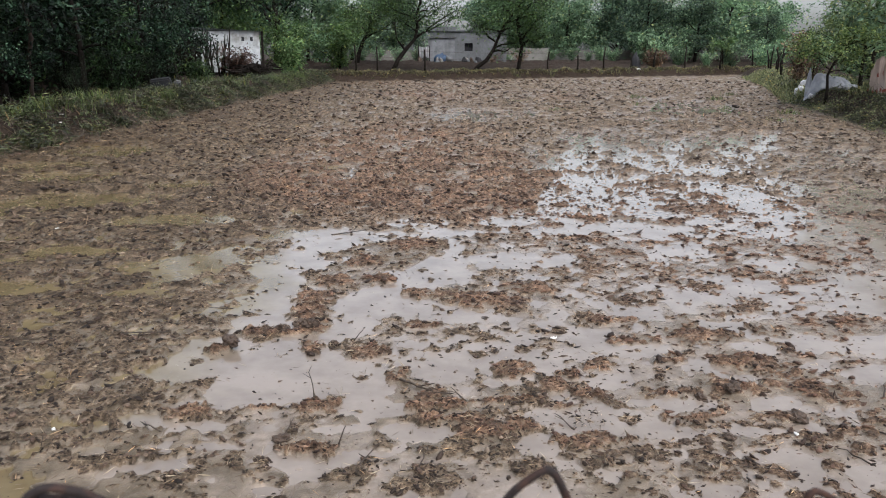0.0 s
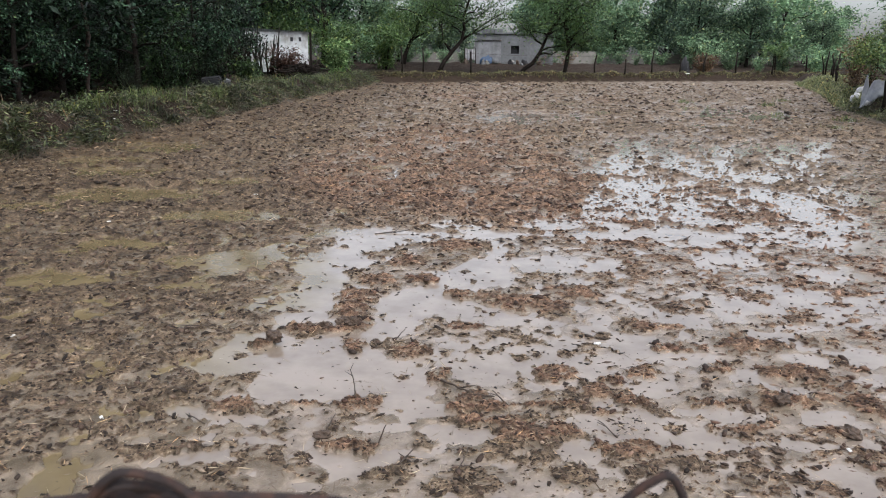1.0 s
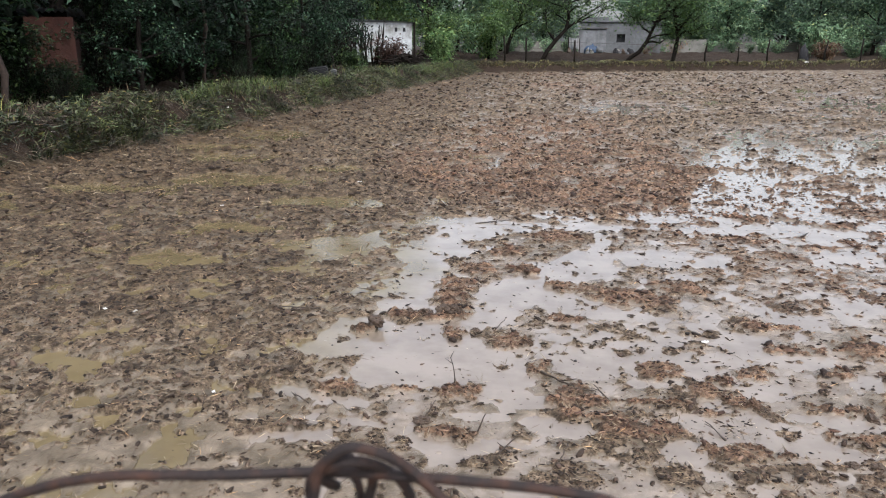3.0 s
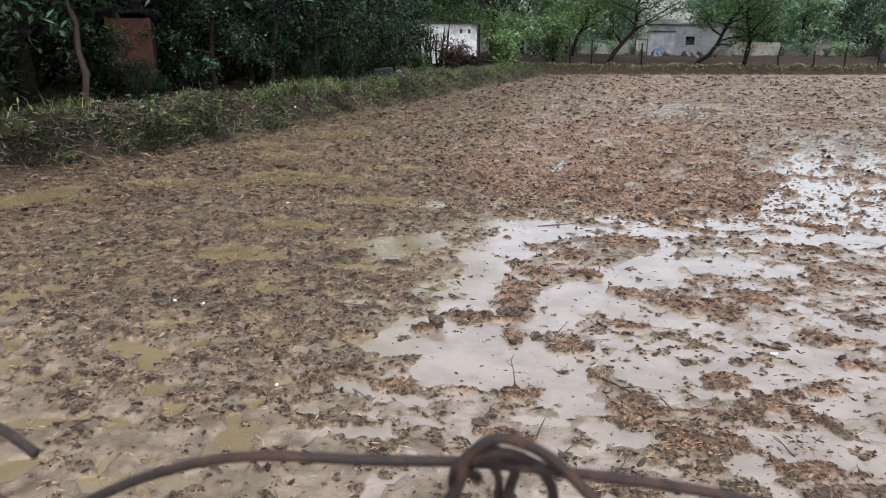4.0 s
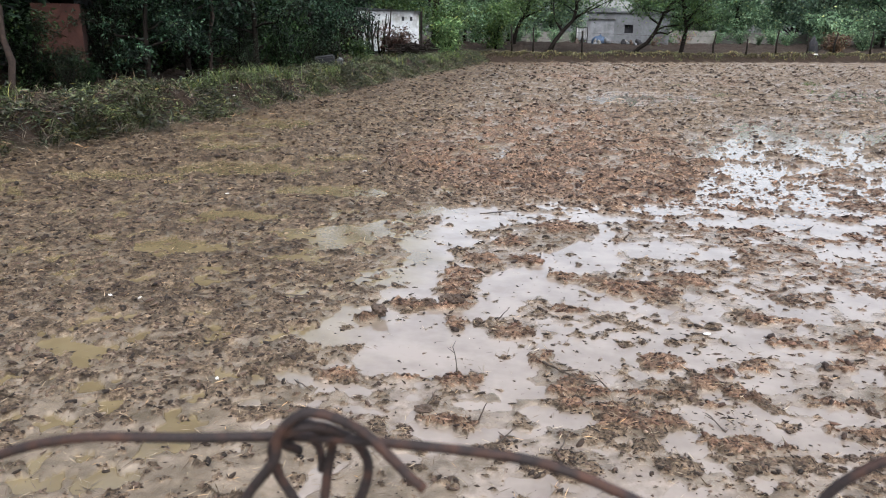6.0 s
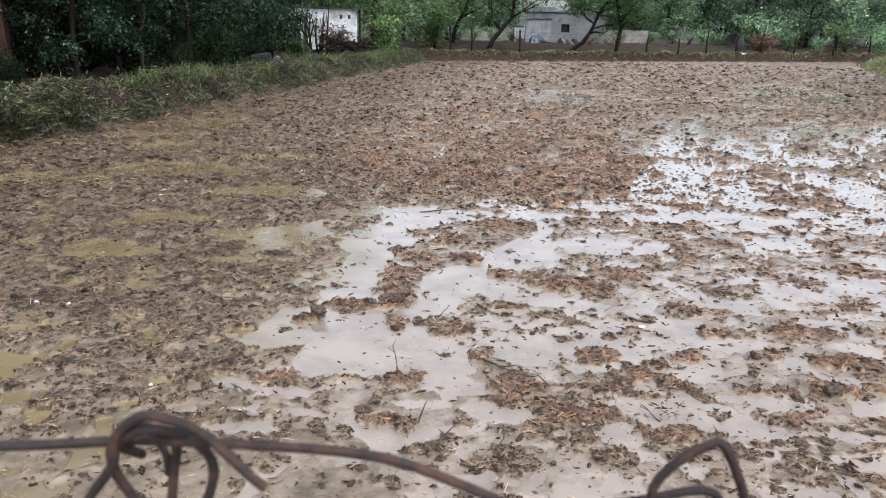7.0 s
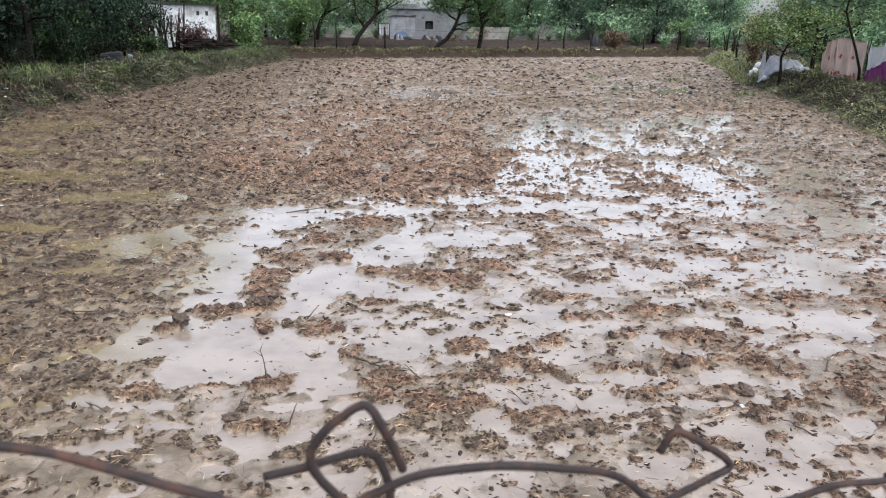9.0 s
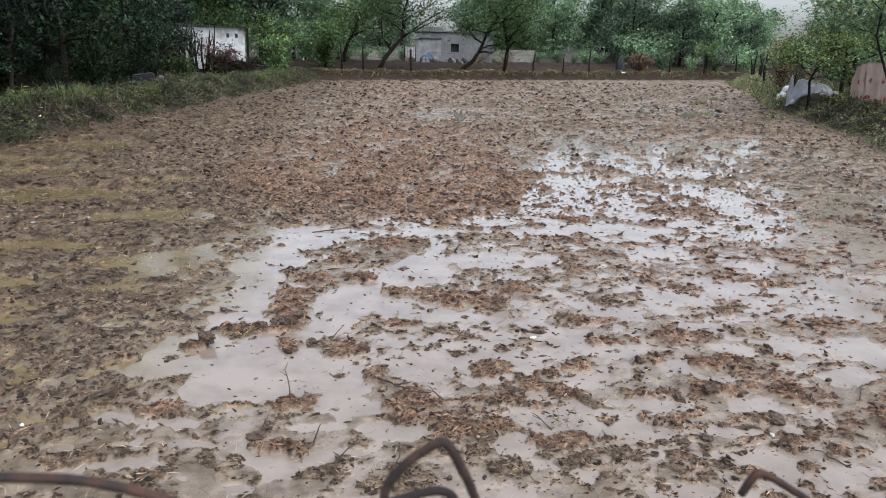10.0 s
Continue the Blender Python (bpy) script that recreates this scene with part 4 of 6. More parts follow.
def mud_crumbs():
    """Small thin flakes and crumbs of turned earth, of eight triangles each."""
    g = np.random.default_rng(11)
    tv = np.array([(1, 0, 0), (0, 1, 0), (-1, 0, 0), (0, -1, 0), (0, 0, 0.9), (0, 0, -0.9)], float)
    tf = np.array([(i, (i + 1) % 4, 4) for i in range(4)] + [((i + 1) % 4, i, 5) for i in range(4)])
    r, x, y = spread(g, 135000)
    z, clod, red, turf, _, grove_shade = land(x, y)
    keep = (turf < 0.1) & (g.uniform(0, 1, len(x)) < 0.03 + 0.05 * smooth(-0.6, 0.3, x) + 0.16 * smooth(6.3, 8, y) + clod * (0.46 + 0.4 * smooth(4.5, 8, y)))
    x, y, z, r, red, grove_shade = (q[keep] for q in (x, y, np.maximum(z, -0.002), r, red, grove_shade))
    n = len(x)
    s = 0.0031 * (r / 2.5) ** 0.86 * (0.7 + 1.6 * g.uniform(0, 1, n) ** 2.5)
    turn = g.normal(0, 0.9, n)
    v = tv[None] * (1 + 0.25 * g.normal(size=(n, 6, 1))) * (s[:, None] * np.stack([g.uniform(1.2, 2.8, n), g.uniform(0.7, 1.2, n), g.uniform(0.5, 1.0, n)], 1))[:, None]
    v[..., 2] += v[..., 0] * g.normal(0, 0.25, n)[:, None]
    co, si = np.cos(turn)[:, None], np.sin(turn)[:, None]
    v = np.stack([v[..., 0] * co - v[..., 1] * si + x[:, None], v[..., 0] * si + v[..., 1] * co + y[:, None], v[..., 2] + (z + s * 0.25)[:, None]], -1)
    f = tf[None] + (np.arange(n) * 6)[:, None, None]
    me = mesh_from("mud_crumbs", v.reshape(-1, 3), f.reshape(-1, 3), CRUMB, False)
    # far_glint grows with distance and picks the paler crumb colours
    for key, w in (("red", red), ("grove_shade", grove_shade), ("far_glint", smooth(6, 11, r))):
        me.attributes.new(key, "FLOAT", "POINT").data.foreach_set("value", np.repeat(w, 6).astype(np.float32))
    tagged(new("mud_crumbs", me), "jagged crumbs of turned dark earth lying on the mud", "mud clods", kind="stuff")


def mud_clods():
    """Turned clods, rough angular lumps of twenty faces each, lying thickest on the bars and the broken ground."""
    g = np.random.default_rng(15)
    bm = bmesh.new()
    bmesh.ops.create_icosphere(bm, subdivisions=1, radius=1)
    tv = np.array([v.co[:] for v in bm.verts])
    tf = np.array([[v.index for v in f.verts] for f in bm.faces])
    bm.free()
    n = 56000
    r, x, y = spread(g, n)
    z, clod, red, turf, _, grove_shade = land(x, y)
    keep = (turf < 0.1) & (g.uniform(0, 1, n) < 0.010 + 0.03 * smooth(6.3, 8, y) + 0.42 * clod ** 1.6) & (z > -0.006)
    x, y, z, r, red, grove_shade = (q[keep] for q in (x, y, z, r, red, grove_shade))
    n = len(x)
    s = 0.0050 * (r / 2.5) ** 0.75 * (0.7 + 1.9 * g.uniform(0, 1, n) ** 2.6)
    turn = g.uniform(0, 2 * np.pi, n)
    v = tv[None] * (1 + 0.26 * g.normal(size=(n, len(tv), 1)).clip(-1.6, 1.6)) * (s[:, None] * np.stack([g.uniform(1.0, 1.9, n), g.uniform(0.7, 1.1, n), g.uniform(0.35, 0.7, n)], 1))[:, None]
    v[..., 2] += v[..., 0] * g.normal(0, 0.25, n)[:, None]
    co, si = np.cos(turn)[:, None], np.sin(turn)[:, None]
    v = np.stack([v[..., 0] * co - v[..., 1] * si + x[:, None], v[..., 0] * si + v[..., 1] * co + y[:, None], v[..., 2] + (z + s * 0.12)[:, None]], -1)
    f = tf[None] + (np.arange(n) * len(tv))[:, None, None]
    me = mesh_from("turned_clods", v.reshape(-1, 3), f.reshape(-1, 3), CRUMB, True)
    for key, w in (("red", red), ("grove_shade", grove_shade)):
        me.attributes.new(key, "FLOAT", "POINT").data.foreach_set("value", np.repeat(w, len(tv)).astype(np.float32))
    tagged(new("turned_clods", me), "broken brown clods of turned earth over the wet field", "mud clods", kind="stuff")


def crumb_material():
    m, n, l, b = material("turned_earth_crumbs")
    g = n.new("ShaderNodeNewGeometry")
    red, grove_shade = n.new("ShaderNodeAttribute"), n.new("ShaderNodeAttribute")
    red.attribute_name, grove_shade.attribute_name = "red", "grove_shade"
    col = ramp_node(n, l, g.outputs["Random Per Island"], [(0.0, (0.014, 0.009, 0.006)), (0.5, (0.044, 0.028, 0.019)), (0.80, (0.116, 0.075, 0.053)), (0.93, (0.18, 0.130, 0.090)), (1.0, (0.27, 0.210, 0.155))])
    col = mix_node(n, l, "MIX", red.outputs["Fac"], col, mix_node(n, l, "MULTIPLY", 1.0, col, (1.24, 0.97, 0.88)))
    # paler far crumbs: wet highlights of the distant mud painted as colour
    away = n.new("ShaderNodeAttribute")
    away.attribute_name = "far_glint"
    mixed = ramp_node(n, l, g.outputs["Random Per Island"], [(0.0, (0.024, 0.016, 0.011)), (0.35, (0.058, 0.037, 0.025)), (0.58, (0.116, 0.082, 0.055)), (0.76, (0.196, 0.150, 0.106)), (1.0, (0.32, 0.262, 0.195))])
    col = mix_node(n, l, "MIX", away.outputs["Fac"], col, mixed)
    # crumbs take the same painted grove shade as the mud
    col = mix_node(n, l, "MIX", grove_shade.outputs["Fac"], col, mix_node(n, l, "MULTIPLY", 1.0, col, (0.72, 0.68, 0.62)))
    fine = noise_node(n, l, 70, 5, 0.7)
    col = mix_node(n, l, "MULTIPLY", 1.0, col, ramp_node(n, l, fine, [(0.3, (0.6, 0.6, 0.6)), (0.7, (1.35, 1.35, 1.35))]))
    l.new(col, b.inputs["Base Color"])
    b.inputs["Roughness"].default_value = 0.6
    b.inputs["Specular IOR Level"].default_value = 0.28
    bump_node(n, l, b, fine, 0.8, 0.008)
    return m


CRUMB = crumb_material()


def field_straw():
    g = np.random.default_rng(12)
    geo = Geo()
    r, x, y = spread(g, 62000)
    n = len(x)
    z, clod, _, turf, film, _ = land(x, y)
    keep = (turf < 0.2) & (g.uniform(0, 1, n) < (0.10 + 0.50 * clod + 0.40 * smooth(5.5, 8, y) + 0.22 * smooth(-1.2, -2.0, x)) * (1 - 0.8 * (film > 0.5)))
    x, y, z, r = x[keep], y[keep], np.maximum(z[keep], 0.001), r[keep]
    big = (np.clip(r / 6, 0.8, 2.5) * g.uniform(0.6, 1.5, len(r)))[:, None]
    leaves(geo, np.stack([x, y, z + 0.006 + 0.002 * np.clip(r - 6, 0, 14)], 1), 0.050 * big, 0.0036 * big, -0.05, 0.16, g)
    tagged(new("field_straw", geo.mesh("field_straw", STRAW)), "scraps of old straw and roots in the mud", "straw", kind="stuff")


CLOD = plain("dark_wet_earth", (0.026, 0.017, 0.011), (0.100, 0.064, 0.042), 60, 0.7, bump=0.8, depth=0.006)
mud_clods()
mud_crumbs()
field_straw()


def big_clod(x, y, r, seed):
    r *= 0.75
    g = np.random.default_rng(seed)
    bm = bmesh.new()
    bmesh.ops.create_icosphere(bm, subdivisions=3, radius=r)
    off = Vector(g.uniform(0, 50, 3))
    for v in bm.verts:
        k = 1 + 0.45 * noise.noise(v.co / r * 1.2 + off) + 0.45 * noise.noise(v.co / r * 3.0 + off) + 0.30 * noise.noise(v.co / r * 7 + off)
        v.co = Vector((v.co.x * 1.25, v.co.y, v.co.z * 0.75)) * k
    ob = part("mud_clod", bm, CLOD, None)
    ob.matrix_world = pose(x, y, max(float(height(x, y)[0]), -0.01) + r * 0.25, 0, 0, g.uniform(0, 360))
    tagged(ob, "lone clod of dark earth standing in the puddle", "mud clod", "lone clods")


for k, (x, y, r) in enumerate([(-1.15, 3.967, 0.055), (-1.22, 3.98, 0.03), (1.42, 3.12, 0.05), (-0.93, 4.24, 0.05), (-0.85, 4.30, 0.04), (-0.78, 4.22, 0.045), (-1.0, 4.2, 0.03), (0.98, 2.93, 0.028), (0.9, 2.94, 0.025),
                               (1.08, 2.96, 0.028), (-0.70, 2.98, 0.035), (1.1, 3.33, 0.035), (1.25, 3.36, 0.04), (-0.62, 4.02, 0.025)]):
    big_clod(x, y, r, 400 + k)


def stick(x, y, length, lean, turn, r, seed):
    g = np.random.default_rng(seed)
    geo = Geo()
    s = np.linspace(0, 1, 6)
    z = np.sin(radians(lean)) * length * s
    h = np.cos(radians(lean)) * length * s
    line = np.stack([h, g.normal(0, 0.04, 6) * length * s, z], 1)
    tube(geo, line, np.linspace(r, r * 0.45, 6), 6, 0.15)
    if g.uniform() < 0.5:
        tube(geo, [line[3], line[3] + np.array([0.25, 0.2, 0.1]) * length], [r * 0.6, r * 0.3], 5)
    ob = new("stick", geo.mesh("stick", STICK, True))
    ob.matrix_world = pose(x, y, max(float(height(x, y)[0]), 0.0), 0, 0, turn)
    tagged(ob, "thin dark stick lying in the mud", "stick", "sticks in the mud")


STICK = plain("dark_wet_twig", (0.022, 0.015, 0.011), (0.085, 0.06, 0.042), 60, 0.7)
STICKS = [(-0.62, 3.32, 0.14, 60, 110, 0.003), (-0.70, 3.0, 0.10, 35, 60, 0.0035), (-0.47, 2.93, 0.09, 70, 20, 0.0035), (-0.38, 2.78, 0.10, 30, 40, 0.004), (-0.33, 2.79, 0.06, 20, 150, 0.0035),
                         (-0.25, 3.52, 0.24, 6, -50, 0.006), (-0.1, 3.38, 0.10, 5, -20, 0.005), (-0.52, 4.05, 0.09, 40, 35, 0.003), (-1.75, 4.1, 0.22, 4, 15, 0.005), (-1.62, 4.15, 0.16, 3, 190, 0.004), (-1.62, 2.92, 0.07, 75, 0, 0.003)]
STICKS += [(0.05, 3.3, 0.10, 25, 140, 0.004), (0.62, 2.8, 0.12, 5, 170, 0.004), (0.48, 3.05, 0.12, 12, 120, 0.004), (1.18, 2.72, 0.2, 3, 175, 0.0025), (1.9, 3.3, 0.1, 30, 60, 0.004), (-0.95, 6.5, 0.3, 4, 20, 0.006),
                         (-2.3, 5.0, 0.25, 5, 30, 0.005), (-2.9, 3.7, 0.16, 5, 160, 0.004), (-1.3, 4.6, 0.14, 10, 200, 0.004), (-1.2, 3.05, 0.1, 12, 150, 0.004), (-0.15, 2.75, 0.1, 20, 70, 0.003), (1.55, 2.75, 0.14, 8, 130, 0.004)]
for k, row in enumerate(STICKS):
    stick(*row, 500 + k)


def scrap(x, y, size, seed):
    g = np.random.default_rng(seed)
    bm = bmesh.new()
    bmesh.ops.create_grid(bm, x_segments=5, y_segments=4, size=size)
    for v in bm.verts:
        v.co.z += g.uniform(0, 0.5) * size
        v.co.y *= 0.55
    bmesh.ops.solidify(bm, geom=bm.faces[:], thickness=0.002)
    ob = part("litter_scrap", bm, SCRAP, None)
    ob.matrix_world = pose(x, y, max(float(height(x, y)[0]), 0.0) + 0.003, 0, 0, g.uniform(0, 360))
    tagged(ob, "crumpled white scrap of plastic litter on the mud", "litter", "white litter")


SCRAP = plain("dirty_white_plastic", (0.55, 0.54, 0.52), (0.78, 0.77, 0.75), 40, 0.4, stain=(0.4, 0.34, 0.28), stain_scale=30)
for k, (x, y, s) in enumerate([(-1.64, 3.07, 0.012), (1.36, 2.98, 0.012), (-2.55, 3.95, 0.013), (-2.7, 3.9, 0.014), (0.55, 4.03, 0.018), (-6.3, 9.7, 0.03), (-6.55, 13.6, 0.05), (-6.65, 13.9, 0.04), (-6.9, 9.2, 0.03), (13.0, 48.9, 0.2), (10.2, 17.6, 0.04), (10.6, 15.9, 0.04), (-3.3, 6.6, 0.016), (-2.4, 8.0, 0.02), (-4.0, 9.5, 0.025)]):
    scrap(x, y, s, 600 + k)


# ---- buildings ----
WHITEWASH = plain("stained_whitewash", (0.40, 0.42, 0.43), (0.60, 0.62, 0.63), 5, 0.85, stain=(0.22, 0.21, 0.19), stain_scale=1.6)
CEMENT = plain("weathered_cement", (0.095, 0.10, 0.105), (0.165, 0.17, 0.175), 3, 0.9, stain=(0.085, 0.085, 0.085), stain_scale=0.7)
PALEWALL = plain("pale_grey_plaster", (0.15, 0.155, 0.165), (0.24, 0.245, 0.255), 3, 0.9, stain=(0.10, 0.10, 0.10), stain_scale=1.0)
SHEET = plain("grey_roof_sheet", (0.16, 0.17, 0.18), (0.30, 0.31, 0.32), 4, 0.55, 0.4, stain=(0.13, 0.09, 0.06), stain_scale=1.5)
DARK = plain("dark_interior", (0.01, 0.01, 0.012), (0.025, 0.025, 0.028), 3, 0.9)
REDMUD = plain("red_mud_brick", (0.032, 0.011, 0.008), (0.075, 0.026, 0.017), 5, 0.95, bump=0.9, depth=0.03, stain=(0.07, 0.03, 0.02), stain_scale=1.1)
GARDENWALL = plain("pale_boundary_wall", (0.13, 0.125, 0.11), (0.24, 0.23, 0.205), 2, 0.9, stain=(0.08, 0.085, 0.06), stain_scale=0.5)


def wall_with_hole(w, h, thick, hole=None):
    """An upright wall in x and z, its foot at z = 0, with one opening through it."""
    bm = bmesh.new()
    if hole is None:
        xs, zs, gap = [-w / 2, w / 2], [0, h], None
    else:
        x0, x1, z0, z1 = hole
        xs, zs, gap = [-w / 2, x0, x1, w / 2], [0, z0, z1, h], (1, 1)
    v = {(i, j): bm.verts.new((x, -thick / 2, z)) for i, x in enumerate(xs) for j, z in enumerate(zs)}
    faces = [bm.faces.new((v[i, j], v[i + 1, j], v[i + 1, j + 1], v[i, j + 1])) for i in range(len(xs) - 1) for j in range(len(zs) - 1) if (i, j) != gap]
    out = bmesh.ops.extrude_face_region(bm, geom=faces)
    bmesh.ops.translate(bm, vec=(0, thick, 0), verts=[e for e in out["geom"] if isinstance(e, bmesh.types.BMVert)])
    bmesh.ops.recalc_face_normals(bm, faces=bm.faces)
    return bm


def corrugated(w, d, pitch=0.12, amp=0.02, thick=0.006):
    n = int(w / pitch * 6)
    bm = bmesh.new()
    a = [bm.verts.new((-w / 2 + w * i / n, -d / 2, amp * math.sin(2 * math.pi * w * i / n / pitch))) for i in range(n + 1)]
    b = [bm.verts.new((q.co.x, d / 2, q.co.z)) for q in a]
    for i in range(n):
        bm.faces.new((a[i], a[i + 1], b[i + 1], b[i]))
    bmesh.ops.solidify(bm, geom=bm.faces[:], thickness=thick)
    return bm


def placed(ob, m):
    ob.matrix_local = m
    return ob


# whitewashed hut on the left
hut = thing("white_hut", pose(-9.82, 37.9, 0.62, 0, 0, 15), "small whitewashed hut with stained walls and sheet roof", "hut")
placed(part("wall", wall_with_hole(3.0, 1.9, 0.2), WHITEWASH, hut), pose(0, 0, 0))
placed(part("wall", wall_with_hole(2.4, 1.85, 0.2), WHITEWASH, hut), pose(1.40, 1.3, 0, 0, 0, 90))
placed(part("wall", wall_with_hole(2.4, 1.85, 0.2), WHITEWASH, hut), pose(-1.40, 1.3, 0, 0, 0, 90))
placed(part("wall", wall_with_hole(3.0, 1.8, 0.2), WHITEWASH, hut), pose(0, 2.6, 0))
placed(part("roof", corrugated(3.3, 3.1), SHEET, hut, "dark corrugated roof sheet"), pose(0, 1.25, 1.93, -2, 3.0, 0))
for x in (0.72, 1.12):
    placed(part("vent", box_bm((0.13, 0.05, 0.2), bevel=0.01), DARK, hut, "small dark vent opening"), pose(x, -0.10, 1.55))
placed(part("post", box_bm((0.1, 0.1, 1.9), bevel=0.02), BARK, hut, "dark corner post"), pose(1.62, -0.12, 0.95))

# cement house behind the far bank
house = thing("cement_house", pose(2.45, 57.5, 0.88), "low unpainted cement house with one dark window", "house")
w = part("wall", wall_with_hole(5.6, 2.1, 0.22, (-0.28, 0.32, 0.75, 1.32)), CEMENT, house)
placed(w, pose(0.25, 0, 0))
placed(part("wall", wall_with_hole(4.0, 2.1, 0.22), CEMENT, house), pose(-2.44, 2.1, 0, 0, 0, 90))
placed(part("wall", wall_with_hole(4.0, 2.1, 0.22), CEMENT, house), pose(2.94, 2.1, 0, 0, 0, 90))
placed(part("wall", wall_with_hole(5.6, 2.1, 0.22), CEMENT, house), pose(0.25, 4.2, 0))
placed(part("roof", box_bm((5.9, 4.7, 0.12), bevel=0.03), CEMENT, house, "flat cement roof slab"), pose(0.25, 2.1, 2.17, 0, 0.6, 0))
win = placed(part("window", box_bm((0.6, 0.03, 0.57), bevel=0.0), DARK, house, "dark unglazed window"), pose(0.27, 0.16, 1.035))
for i in range(3):
    placed(part("bar", box_bm((0.02, 0.02, 0.57), bevel=0.003), DARK, win), pose(-0.15 + 0.15 * i, -0.06, 0))
placed(part("awning", corrugated(2.1, 0.5), SHEET, house, "thin sheet awning"), pose(-1.75, -0.32, 1.70, 8, 0, 0))
placed(part("screen", wall_with_hole(1.9, 1.62, 0.08), PALEWALL, house, "pale plastered front under the awning"), pose(-1.72, -0.42, 0))
placed(part("parapet", box_bm((1.9, 0.2, 0.25), bevel=0.02), CEMENT, house), pose(-1.6, 0.1, 2.35))


def garden_wall(x0, y0, x1, y1, tall, label):
    ln = math.hypot(x1 - x0, y1 - y0)
    ob = part("boundary_wall", wall_with_hole(ln, tall, 0.2), GARDENWALL, None)
    bm = bmesh.new()
    bm.from_mesh(ob.data)
    bmesh.ops.bevel(bm, geom=bm.edges, offset=0.025, segments=2, affect="EDGES")
    bm.to_mesh(ob.data)
    bm.free()
    ob.matrix_world = pose((x0 + x1) / 2, (y0 + y1) / 2, float(height((x0 + x1) / 2, (y0 + y1) / 2)[0]) - 0.05, 0, 0, math.degrees(math.atan2(y1 - y0, x1 - x0)))
    tagged(ob, label, "wall", "boundary walls")


garden_wall(6.0, 63.5, 9.6, 64.0, 1.05, "pale weathered boundary wall beside the house")
garden_wall(10.2, 65.5, 18.4, 67.0, 0.85, "long grey boundary wall behind weeds")
garden_wall(-6.6, 64.0, -1.2, 65.0, 0.9, "pale boundary wall seen between trunks")

# red mud-brick hut in the grove
red_hut = thing("mud_brick_hut", pose(-10.3, 14.0, 0.55, 0, 0, 32), "dark red mud-brick hut half hidden by the grove", "hut")
placed(part("wall", wall_with_hole(0.85, 1.42, 0.3), REDMUD, red_hut), pose(0, 0, 0))
placed(part("wall", wall_with_hole(2.2, 1.36, 0.3), REDMUD, red_hut), pose(0.275, 1.25, 0, 0, 0, 90))
placed(part("wall", wall_with_hole(2.2, 1.36, 0.3), REDMUD, red_hut), pose(-0.275, 1.25, 0, 0, 0, 90))
placed(part("roof", corrugated(1.2, 3.0), SHEET, red_hut), pose(0, 1.2, 1.5, -3, 0, 0))


# ---- clutter by the house ----
def fold_at(u, t, h, seed, folds, sway):
    """How far a hanging sheet swings out at (u, t), both from 0 to 1."""
    ph = np.random.default_rng(seed).uniform(0, 6, 2)
    return math.sin(u * folds * 6.28 + ph[0] + 1.3 * t) * sway * (1.1 - 0.6 * t) + 0.5 * sway * math.sin(u * folds * 14 + ph[1] - 2 * t) + 0.10 * h * (1 - t) ** 2


def draped(w, h, seed, folds=5, sway=0.07, rise=(1.0, 1.0), sag=0.10):
    """A hanging sheet of thick cloth with folds; rise: how high it is pulled at its two ends."""
    bm = bmesh.new()
    nx, nz = 30, 14
    grid = {}
    for i in range(nx + 1):
        for j in range(nz + 1):
            u, t = i / nx, j / nz
            pull = rise[0] + (rise[1] - rise[0]) * u ** (2.2 if rise[1] > rise[0] else 0.45)
            grid[i, j] = bm.verts.new(((u - 0.5) * w, fold_at(u, t, h, seed, folds, sway), t * h * (pull - sag * math.sin(math.pi * u))))
    for i in range(nx):
        for j in range(nz):
            bm.faces.new((grid[i, j], grid[i + 1, j], grid[i + 1, j + 1], grid[i, j + 1]))
    bmesh.ops.solidify(bm, geom=bm.faces[:], thickness=0.006)
    for f in bm.faces:
        f.smooth = True
    return bm


BLUE = plain("blue_tarpaulin", (0.012, 0.028, 0.062), (0.030, 0.068, 0.13), 4, 0.6)
WHITECLOTH = plain("white_cloth", (0.55, 0.55, 0.56), (0.72, 0.72, 0.73), 6, 0.9, stain=(0.42, 0.41, 0.40))
SHEETGREY = plain("pale_grey_sheet", (0.48, 0.48, 0.50), (0.62, 0.62, 0.64), 5, 0.7, stain=(0.40, 0.40, 0.42))
GREYTARP = plain("grey_white_tarpaulin", (0.22, 0.23, 0.26), (0.40, 0.41, 0.44), 5, 0.5, stain=(0.24, 0.24, 0.26))
PINK = plain("faded_pink_sheet", (0.50, 0.42, 0.39), (0.64, 0.55, 0.50), 3, 0.85, stain=(0.48, 0.37, 0.32))
PURPLE = plain("magenta_purple_sheet", (0.17, 0.035, 0.15), (0.26, 0.06, 0.22), 6, 0.7)
FLOWER = plain("red_flower_print", (0.26, 0.05, 0.035), (0.36, 0.09, 0.06), 12, 0.85)


